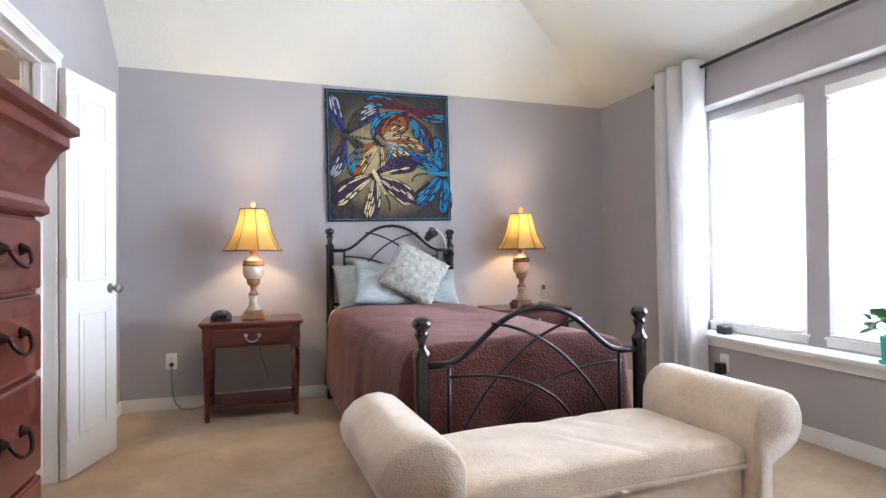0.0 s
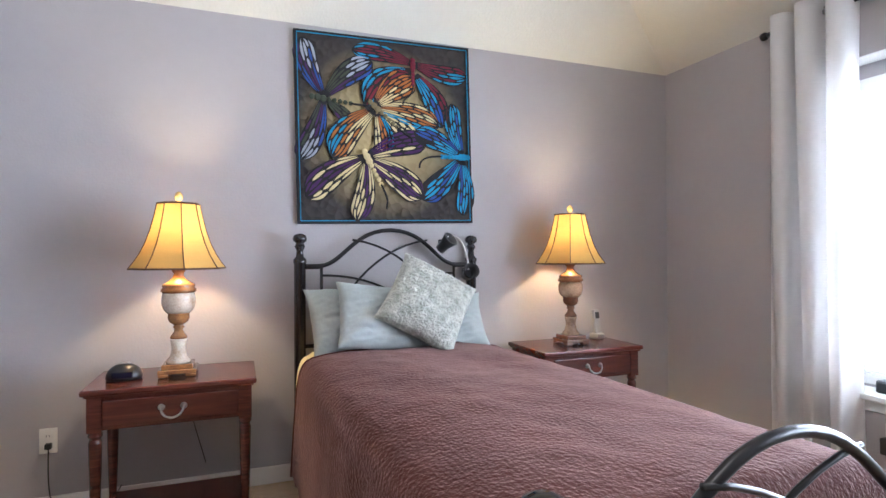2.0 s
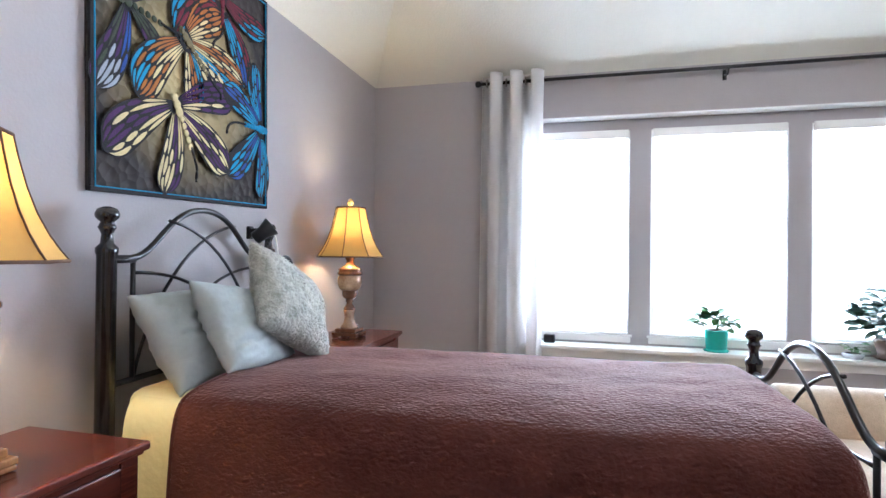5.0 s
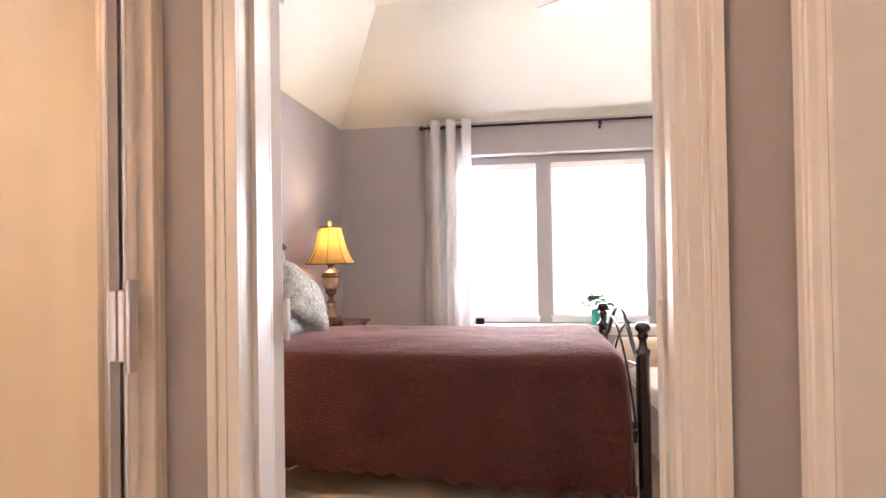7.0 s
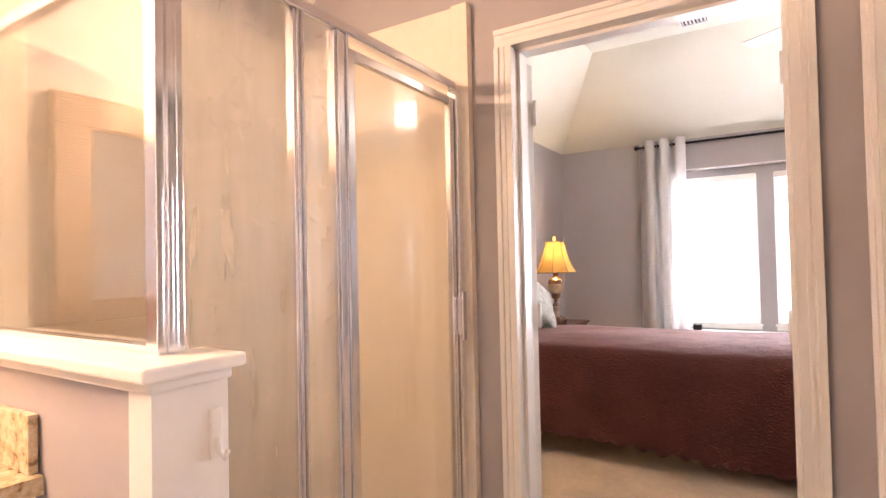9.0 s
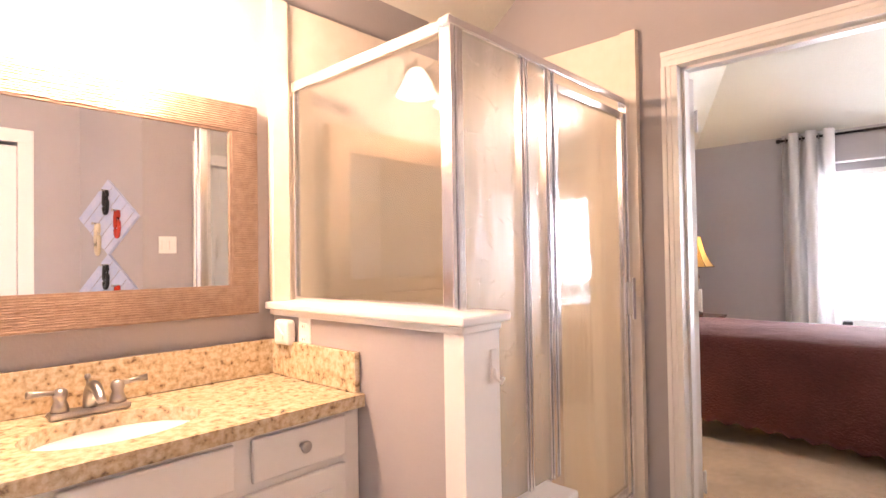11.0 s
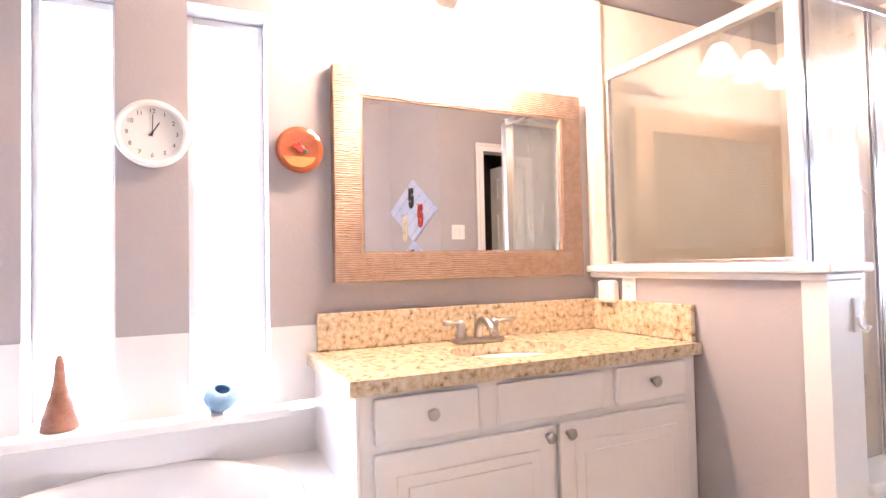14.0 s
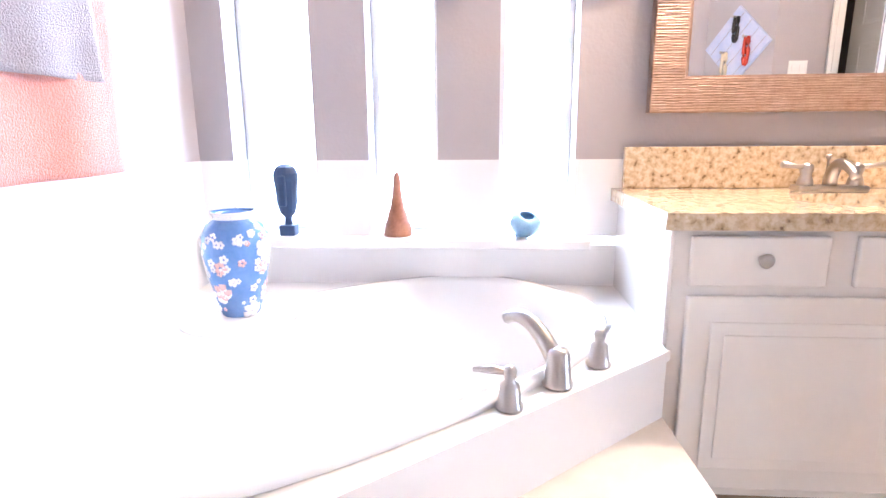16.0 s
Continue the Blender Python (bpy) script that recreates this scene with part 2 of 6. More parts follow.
SHOWERGLASS = glass("shower_glass", (0.96, 0.97, 0.95), 0.012, tint=0.965, gloss=0.08)
PATTERNGLASS = glass("patterned_shower_glass", (0.97, 0.97, 0.95), 0.08, bump=0.2, bscale=22, tint=0.965, stretch=(1, 1, 0.05), milk=0.03, gloss=0.05)
LEAFGLASS = glass("frosted_leaf_glass", (0.97, 0.97, 0.96), 0.3, bump=0.3, bscale=26, tint=0.97, stretch=(1, 1, 0.15), milk=0.14, gloss=0.16)
ETCH = glass("etched_leaf_glass", (1, 1, 1), 0.12, bump=0.3, bscale=60, tint=1.0, milk=0.06, gloss=0.07)
MIRRORM = mat("mirror_silvering", (0.93, 0.93, 0.92), 0.01, metal=1.0, var=0.01)
MFRAME = mat("copper_bronze_ribbed_frame", (0.36, 0.255, 0.195), 0.42, metal=0.5, rgb2=(0.25, 0.165, 0.12), scale=30)
GRANITE = granite()
OPAL = glow("opal_lamp_glass", (1.0, 0.86, 0.66), 6.0)
# the gloom of the unlit closet is put into this dark colour
DARKROOM = mat("closet_gloom_in_colour", (0.1, 0.085, 0.08), 0.8, var=0.1)
LEAF = mat("green_leaf", (0.08, 0.2, 0.05), 0.4, rgb2=(0.04, 0.11, 0.03), scale=20)
DARKLEAF = mat("dark_green_leaf", (0.035, 0.085, 0.045), 0.4, rgb2=(0.02, 0.05, 0.03), scale=20)
TEAL = translucent("teal_glazed_pot", (0.05, 0.55, 0.45), 0.3, rough=0.2, bump=0.0)
TERRA = mat("brown_clay_pot", (0.16, 0.09, 0.06), 0.6, var=0.3, scale=20)
BLUECHINA = mat("cobalt_blue_porcelain", (0.15, 0.29, 0.6), 0.12, rgb2=(0.08, 0.18, 0.46), scale=9, coat=0.6)
WHITECHINA = mat("white_porcelain_flowers", (0.82, 0.82, 0.84), 0.15, var=0.06, coat=0.5)
BLUEWOOD = mat("dark_blue_carved_wood", (0.02, 0.05, 0.13), 0.5, var=0.4, scale=30)
CONEWOOD = mat("reddish_brown_turned_wood", (0.36, 0.17, 0.1), 0.5, rgb2=(0.18, 0.07, 0.04), scale=15)
BLUEGLASS = mat("pale_blue_glazed_stone", (0.28, 0.46, 0.62), 0.25, rgb2=(0.12, 0.24, 0.4), scale=25)
ORANGE = mat("orange_enamel_plate", (0.44, 0.12, 0.045), 0.15, rgb2=(0.28, 0.07, 0.03), scale=12, coat=0.6)
SAND = mat("ochre_enamel", (0.66, 0.3, 0.09), 0.2, var=0.2, scale=12)
PINKTOWEL = mat("coral_pink_terry_towel", (0.7, 0.27, 0.2), 0.95, var=0.12, scale=20, bump=0.9, bscale=260, sheen=0.4)
GREYTOWEL = mat("grey_terry_towel", (0.33, 0.3, 0.32), 0.95, var=0.15, scale=20, bump=0.9, bscale=260, sheen=0.4)
BLUEART = mat("powder_blue_painted_board", (0.4, 0.47, 0.68), 0.7, rgb2=(0.55, 0.58, 0.7), scale=16)
BEADS_R = mat("red_beads", (0.5, 0.05, 0.03), 0.25, var=0.2)
BEADS_C = mat("cream_beads", (0.7, 0.6, 0.42), 0.4, var=0.2)
WARMGREY = bumped(mat("quilt_charcoal_brown_cloth", (0.05, 0.041, 0.036), 0.9, rgb2=(0.028, 0.023, 0.023), scale=3.0), "ShaderNodeTexVoronoi", 24, 1.0, 0.014)
_n, _l, _b = nodes_of(WARMGREY)
_tc, _mp, _gr = _n.new("ShaderNodeTexCoord"), _n.new("ShaderNodeMapping"), _n.new("ShaderNodeTexGradient")
_gr.gradient_type = "SPHERICAL"
_mp.inputs["Location"].default_value, _mp.inputs["Scale"].default_value = (-0.5 / 0.56, 0, -0.52 / 0.56), (1 / 0.56, 0, 1 / 0.56)
_rp, _mx = _n.new("ShaderNodeValToRGB"), _n.new("ShaderNodeMix")
_rp.color_ramp.elements[0].position, _rp.color_ramp.elements[1].position = 0.1, 0.75
_mx.data_type = "RGBA"
_mx.inputs["B"].default_value = (0.42, 0.33, 0.16, 1)
_l.new(_tc.outputs["Object"], _mp.inputs[0])
_l.new(_mp.outputs[0], _gr.inputs[0])
_l.new(_gr.outputs["Fac"], _rp.inputs[0])
_l.new(_rp.outputs[0], _mx.inputs["Factor"])
_l.new(_b.inputs["Base Color"].links[0].from_socket, _mx.inputs["A"])
_l.new(_mx.outputs["Result"], _b.inputs["Base Color"])

# ---- mesh helpers ----


def part(name, bm, material, parent=None, label="", smooth=False):
    """Links a bmesh as one mesh object, under a thing or a part."""
    me = bpy.data.meshes.new(name)
    bm.normal_update()
    if smooth:
        for fc in bm.faces:
            fc.smooth = True
    bm.to_mesh(me)
    bm.free()
    me.materials.append(material)
    ob = new(name, me)
    if parent is not None:
        ob.parent = parent
    if label:
        ob["label"] = label
    return ob


def thing(name, m, label, category, group=""):
    ob = new(name)
    ob.empty_display_size = 0.05
    ob.matrix_world = m
    return tagged(ob, label, category, group)


def setting(name, bm, material, label, category, smooth=False):
    return tagged(part(name, bm, material, smooth=smooth), label, category, kind="structure")


def box(x0, y0, z0, x1, y1, z1, bevel=0.0, bm=None, seg=2):
    b = bmesh.new()
    r = bmesh.ops.create_cube(b, size=1.0)
    bmesh.ops.transform(b, matrix=Matrix.Translation(((x0 + x1) / 2, (y0 + y1) / 2, (z0 + z1) / 2)) @ Matrix.Diagonal((abs(x1 - x0), abs(y1 - y0), abs(z1 - z0), 1)), verts=b.verts)
    if bevel:
        bmesh.ops.bevel(b, geom=b.edges[:] + b.verts[:], offset=bevel, segments=seg, affect="EDGES", profile=0.5)
    return merged(bm, b)


def merged(bm, b):
    if bm is None:
        return b
    me = bpy.data.meshes.new("joined")
    b.to_mesh(me)
    b.free()
    bm.from_mesh(me)
    bpy.data.meshes.remove(me)
    return bm


def boxes(*rows, bevel=0.0):
    bm = bmesh.new()
    for r in rows:
        box(*r, bevel=bevel, bm=bm)
    return bm


def moved(bm, m):
    bmesh.ops.transform(bm, matrix=m, verts=bm.verts)
    return bm


def lathe(profile, n=24, bm=None, cap=True):
    """Turned shape about z from rows of (radius, height)."""
    b = bmesh.new()
    rings = [[b.verts.new((r * math.cos(2 * math.pi * i / n), r * math.sin(2 * math.pi * i / n), z)) for i in range(n)] for r, z in profile]
    for a, c in zip(rings, rings[1:]):
        for i in range(n):
            b.faces.new((a[i], a[(i + 1) % n], c[(i + 1) % n], c[i]))
    if cap:
        b.faces.new(rings[0][::-1])
        b.faces.new(rings[-1])
    return merged(bm, b)


def tube(points, radius, n=8, bm=None, closed=False):
    """Round bar along points; radius a number or one for each point."""
    b = bmesh.new()
    pts = [Vector(p) for p in points]
    rings = []
    for i, p in enumerate(pts):
        a, c = pts[max(i - 1, 0)], pts[min(i + 1, len(pts) - 1)]
        d = (c - a).normalized()
        side = d.cross(Vector((0, 0, 1)))
        if side.length < 0.05:
            side = d.cross(Vector((1, 0, 0)))
        side.normalize()
        up = side.cross(d)
        r = radius[i] if isinstance(radius, (list, tuple)) else radius
        rings.append([b.verts.new(p + r * (math.cos(2 * math.pi * k / n) * side + math.sin(2 * math.pi * k / n) * up)) for k in range(n)])
    for a, c in zip(rings, rings[1:]):
        for k in range(n):
            b.faces.new((a[k], a[(k + 1) % n], c[(k + 1) % n], c[k]))
    b.faces.new(rings[0][::-1])
    b.faces.new(rings[-1])
    bmesh.ops.recalc_face_normals(b, faces=b.faces)
    return merged(bm, b)


def arc(c, r0, r1, a0, a1, n=16, plane="xz"):
    """Points of an elliptical arc, in degrees."""
    out = []
    for i in range(n + 1):
        a = radians(a0 + (a1 - a0) * i / n)
        u, v = r0 * math.cos(a), r1 * math.sin(a)
        out.append((c[0] + u, c[1], c[2] + v) if plane == "xz" else (c[0], c[1] + u, c[2] + v) if plane == "yz" else (c[0] + u, c[1] + v, c[2]))
    return out


def bez(p0, p1, p2, p3, n=14):
    p0, p1, p2, p3 = (Vector(p) for p in (p0, p1, p2, p3))
    return [tuple((1 - t) ** 3 * p0 + 3 * t * (1 - t) ** 2 * p1 + 3 * t * t * (1 - t) * p2 + t ** 3 * p3) for t in (i / n for i in range(n + 1))]


def sheet(fn, nu, nv, bm=None, thick=0.0):
    """Grid of fn(u, v), u and v from 0 to 1; thick gives it a back side."""
    b = bmesh.new()
    g = [[b.verts.new(fn(i / nu, j / nv)) for j in range(nv + 1)] for i in range(nu + 1)]
    for i in range(nu):
        for j in range(nv):
            b.faces.new((g[i][j], g[i + 1][j], g[i + 1][j + 1], g[i][j + 1]))
    if thick:
        b.normal_update()
        bmesh.ops.solidify(b, geom=b.faces[:], thickness=thick)
    return merged(bm, b)


def prism(poly, z0, z1, bm=None):
    """Upright prism over a plan outline."""
    b = bmesh.new()
    lo = [b.verts.new((x, y, z0)) for x, y in poly]
    hi = [b.verts.new((x, y, z1)) for x, y in poly]
    k = len(poly)
    b.faces.new(lo[::-1])
    b.faces.new(hi)
    for i in range(k):
        b.faces.new((lo[i], lo[(i + 1) % k], hi[(i + 1) % k], hi[i]))
    bmesh.ops.recalc_face_normals(b, faces=b.faces)
    return merged(bm, b)


def slab(corners, t, bm=None):
    """Plate over a planar outline in space, thickened upwards by t."""
    b = bmesh.new()
    lo = [b.verts.new(c) for c in corners]
    hi = [b.verts.new((c[0], c[1], c[2] + t)) for c in corners]
    k = len(lo)
    b.faces.new(lo[::-1])
    b.faces.new(hi)
    for i in range(k):
        b.faces.new((lo[i], lo[(i + 1) % k], hi[(i + 1) % k], hi[i]))
    bmesh.ops.recalc_face_normals(b, faces=b.faces)
    return merged(bm, b)


def pillow_mesh(w, h, d, n=28, rough=0.0, seed=0.0):
    """Stuffed cushion in the xz plane, d deep, with pulled-out corners."""
    b = bmesh.new()

    def p(u, v, s):
        x, z = 2 * u - 1, 2 * v - 1
        pin = 1 - 0.07 * (1 - abs(x) ** 3) * (abs(z) ** 4)
        pinz = 1 - 0.07 * (1 - abs(z) ** 3) * (abs(x) ** 4)
        prof = max(0.0, (1 - abs(x) ** 2.6) * (1 - abs(z) ** 2.6)) ** 0.5
        k = noise.noise(Vector((x * 2 + seed, z * 2, s))) * 0.2
        y = s * d / 2 * prof * (1 + k)
        if not rough:
            y += (0.015 * noise.noise(Vector((x * 3 + z * 2 + seed, z * 7 - x * 3, s))) + 0.006 * noise.noise(Vector((x * 5 - z * 9 + seed, z * 4 + x * 11, s)))) * prof * s
        if rough:
            y += s * rough * noise.noise(Vector((x * 28, z * 28, s * 3 + seed)))
        return (x * w / 2 * pinz, y, z * h / 2 * pin)
    for s in (-1, 1):
        sheet(lambda u, v: p(u, v, s), n, n, b)
    bmesh.ops.remove_doubles(b, verts=b.verts, dist=0.0012)
    bmesh.ops.recalc_face_normals(b, faces=b.faces)
    return b


# ---- structure ----
EW, NW, WW = 2.98, 4.34, -0.99          # bedroom walls: east, north, west
SW, CZ, FZ = -1.4, 2.45, 3.05           # south wall, eaves, flat ceiling
setting("floor_bedroom", box(WW - 0.13, SW, -0.1, EW, NW, 0.0), CARPET, "beige cut-pile bedroom carpet with soft footmarks", "carpet")
setting("wall_north", box(WW, NW, 0, EW + 0.3, NW + 0.15, CZ + 0.5), WALL, "grey mauve painted bedroom wall", "wall")
setting("wall_south", box(WW, SW - 0.15, 0, EW + 0.3, SW, 3.3), WALL, "grey mauve painted bedroom wall", "wall")
WY0, WY1, WZ0, WZ1 = 0.4, 3.2, 0.53, 2.145
WINS = [(2.44, 3.16), (1.44, 2.30), (0.44, 1.30)]
setting("wall_east", boxes((EW, SW, 0, EW + 0.3, WY0, 2.6), (EW, WY1, 0, EW + 0.3, NW, 2.6), (EW, WY0, 0, EW + 0.3, WY1, WZ0 - 0.03), (EW, WY0, WZ1, EW + 0.3, WY1, 2.6),
                           (EW + 0.13, 2.30, WZ0, EW + 0.3, 2.44, WZ1), (EW + 0.13, 1.30, WZ0, EW + 0.3, 1.44, WZ1),
                           *[(EW + 0.13, a, WZ0, EW + 0.3, b, 0.6) for a, b in WINS], *[(EW + 0.13, a, 2.06, EW + 0.3, b, WZ1) for a, b in WINS],
                           (EW + 0.13, WY0, WZ0, EW + 0.3, 0.44, WZ1), (EW + 0.13, 3.16, WZ0, EW + 0.3, WY1, WZ1)), WALL, "grey mauve painted wall with a wide window recess", "wall")
# west wall with the double doorway to the bathroom
DY0, DY1, DZ = 2.26, 3.115, 2.06
setting("wall_west", boxes((-1.12, SW, 0, WW, DY0 - 0.02, 3.4), (-1.12, DY1 + 0.02, 0, WW, 4.5, 3.4), (-1.12, DY0 - 0.02, DZ + 0.02, WW, DY1 + 0.02, 3.4)), WALL, "grey mauve painted wall between bedroom and bathroom", "wall")
HX, HY = 1.72, 3.61                       # top of the two slopes
ceil = bmesh.new()
slab([(WW, NW, CZ), (EW, NW, CZ), (HX, HY, FZ), (WW, HY, FZ)], 0.12, ceil)
slab([(EW, NW, CZ), (EW, SW, CZ), (HX, SW, FZ), (HX, HY, FZ)], 0.12, ceil)
slab([(WW, HY, FZ), (HX, HY, FZ), (HX, SW, FZ), (WW, SW, FZ)], 0.12, ceil)
setting("ceiling_bedroom", ceil, CEIL, "cream textured vaulted bedroom ceiling", "ceiling")
setting("baseboard", boxes((WW, NW - 0.014, 0, EW, NW, 0.09), (EW - 0.014, SW, 0, EW, NW - 0.014, 0.09), (WW, 3.2, 0, WW + 0.014, NW - 0.014, 0.09), (WW, SW, 0, WW + 0.014, 2.14, 0.09), bevel=0.004), TRIM, "white painted baseboard", "baseboard")

# bathroom shell
BN, BW = 4.17, -4.97                     # bathroom walls: north, west
BWIN = [(-4.854, -4.579), (-4.402, -4.18), (-3.986, -3.748)]
BZ0, BZ1 = 0.685, 1.96
setting("floor_bath", box(BW - 0.2, 0.2, -0.1, -1.12, 4.4, 0.0), GROUT, "pale grout bed of the bathroom floor", "floor")
xs = [BW - 0.15] + [v for w in BWIN for v in w] + [-1.12]
rows = [(xs[i], BN, 0.93, xs[i + 1], BN + 0.17, 2.7) for i in (0, 2, 4, 6)]
rows += [(a, BN, BZ1, b, BN + 0.17, 2.7) for a, b in BWIN]
setting("wall_north_bath", boxes(*rows), WALL, "grey mauve painted bathroom wall with three tall slit windows", "wall")
rows = [(xs[i], BN - 0.006, BZ0, xs[i + 1], BN + 0.17, 0.93) for i in (0, 2, 4)] + [(xs[6], BN - 0.006, BZ0, -3.6, BN + 0.17, 0.93), (xs[0], BN - 0.006, 0, -3.6, BN + 0.17, BZ0 - 0.03), (-3.6, BN, 0, -1.12, BN + 0.17, 0.93)]
setting("wainscot_north_bath", boxes(*rows), WTILE, "white tiled lower bathroom wall", "tiled wall")
setting("wall_west_bath", box(BW - 0.15, 0.4, 0.93, BW, BN, 3.3), WALL, "grey mauve painted bathroom wall", "wall")
setting("wainscot_west_bath", box(BW - 0.15, 0.4, 0, BW + 0.006, BN - 0.006, 0.93), WTILE, "white tiled lower bathroom wall", "tiled wall")
setting("sill_bath", box(BW + 0.01, BN - 0.085, BZ0 - 0.03, -3.70, BN + 0.16, BZ0, bevel=0.006), WTILE, "white tiled ledge below the slit windows", "window sill")
# toilet closet box and the back wall
CX, CF, SB_Y = -2.19, 2.08, 1.6          # chamfer corner, closet front, south wall
cw = boxes((CX, CF - 0.12, 0, -1.8, CF, 3.3), (-1.232, CF - 0.12, 0, -1.12, CF, 3.3), (-1.8, CF - 0.12, 2.05, -1.232, CF, 3.3))
prism([(CX, CF), (CX - 0.24, SB_Y), (CX - 0.12, SB_Y), (CX + 0.06, CF - 0.12), (CX, CF - 0.12)], 0, 3.3, cw)
setting("wall_closet", cw, WALL, "grey mauve painted closet walls", "wall")
# lining coloured dark to stand for the missing light inside
setting("closet_lining", boxes((CX - 0.15, 0.75, 0, -1.12, 0.8, 2.6), (CX - 0.15, 0.8, 0, CX - 0.1, SB_Y - 0.151, 2.6), (-1.14, 0.8, 0, -1.121, CF - 0.12, 2.6), (CX + 0.06, 0.8, 2.5, -1.14, CF - 0.12, 2.55)), DARKROOM, "closet interior with its unlit gloom put into the wall colour", "wall")
setting("wall_south_bath", boxes((BW - 0.15, SB_Y - 0.15, 0, -3.605, SB_Y, 3.3), (-2.775, SB_Y - 0.15, 0, CX - 0.0, SB_Y, 3.3), (-3.605, SB_Y - 0.15, 2.05, -2.775, SB_Y, 3.3), (-3.605, SB_Y - 0.2, 0, -2.775, SB_Y - 0.15, 2.1)), WALL, "grey mauve painted bathroom wall", "wall")
bc = bmesh.new()
slab([(BW, BN, 2.44), (-1.12, BN, 2.44), (-1.12, 3.35, 3.05), (BW, 3.35, 3.05)], 0.12, bc)
slab([(BW, 3.35, 3.05), (-1.12, 3.35, 3.05), (-1.12, 0.4, 3.05), (BW, 0.4, 3.05)], 0.12, bc)
setting("ceiling_bath", bc, CEIL, "cream textured sloping bathroom ceiling", "ceiling")
setting("ground_outside", box(-60, -60, -0.4, 60, 60, -0.12), mat("dry_lawn", (0.1, 0.13, 0.05), 0.95, rgb2=(0.16, 0.15, 0.07), scale=0.5), "mown lawn outside the windows", "ground")


def casing(name, x, y0, y1, z1, out, w=0.066):
    """Stepped door casing on a wall that runs along y; out is +1 or -1 along x."""
    t = thing(name, pose(0, 0, 0), "white painted stepped door casing", "door casing")
    t["kind"] = "structure"
    for nm, (a, b, c, d) in {"side_casing": (y0 - w, y0, 0, z1), "side_casing_far": (y1, y1 + w, 0, z1), "head_casing": (y0 - w, y1 + w, z1, z1 + w)}.items():
        bm = bmesh.new()
        for k, (i0, i1, th) in enumerate(((0, w, 0.012), (0.0, w * 0.3, 0.02), (w * 0.42, w * 0.62, 0.016))):
            if nm == "side_casing":
                q = (x, a + i0, c, x + out * th, a + i1, d)
            elif nm == "side_casing_far":
                q = (x, b - i1, c, x + out * th, b - i0, d)
            else:
                q = (x, a + i0, d - i1, x + out * th, b - i0, d - i0)
            box(min(q[0], q[3]), q[1], q[2], max(q[0], q[3]), q[4], q[5], 0.002, bm)
        part(nm.replace("_far", ""), bm, TRIM, t)
    return t


casing("door_casing", WW, DY0, DY1, DZ, 1)
casing("door_casing", -1.12, DY0, DY1, DZ, -1)
jt = thing("door_jamb", pose(0, 0, 0), "white painted door frame of the double doorway", "door frame")
jt["kind"] = "structure"
for a, b in ((DY0 - 0.02, DY0), (DY1, DY1 + 0.02)):
    part("jamb", boxes((-1.12, a, 0, WW, b, DZ), (-1.075, a + (0.0 if a > 2.5 else 0.02) - (0.012 if a > 2.5 else 0), 0, -1.04, b + (0.012 if a < 2.5 else 0) - (0.02 if a > 2.5 else 0), DZ), bevel=0.001), TRIM, jt)
part("head", boxes((-1.12, DY0 - 0.02, DZ, WW, DY1 + 0.02, DZ + 0.02), (-1.075, DY0, DZ - 0.012, -1.04, DY1, DZ)), TRIM, jt)
# closet door casing on the wall that faces north
cc = thing("door_casing", pose(0, 0, 0), "white painted stepped casing round the closet door", "door casing")
cc["kind"] = "structure"
for a, b in ((-1.865, -1.80), (-1.232, -1.167)):
    part("side_casing", boxes((a, CF, 0, b, CF + 0.012, 2.05), (a + (0 if a < -1.5 else 0.04), CF, 0, a + 0.025 + (0 if a < -1.5 else 0.04), CF + 0.02, 2.05), (a + 0.03, CF, 0, a + 0.037, CF + 0.017, 2.05), bevel=0.002), TRIM, cc)
part("head_casing", boxes((-1.865, CF, 2.05, -1.167, CF + 0.012, 2.115), (-1.865, CF, 2.09, -1.167, CF + 0.02, 2.115), bevel=0.002), TRIM, cc)
for a, b in ((-1.8, -1.785), (-1.247, -1.232)):
    part("jamb", box(a, CF - 0.12, 0, b, CF, 2.05), TRIM, cc)


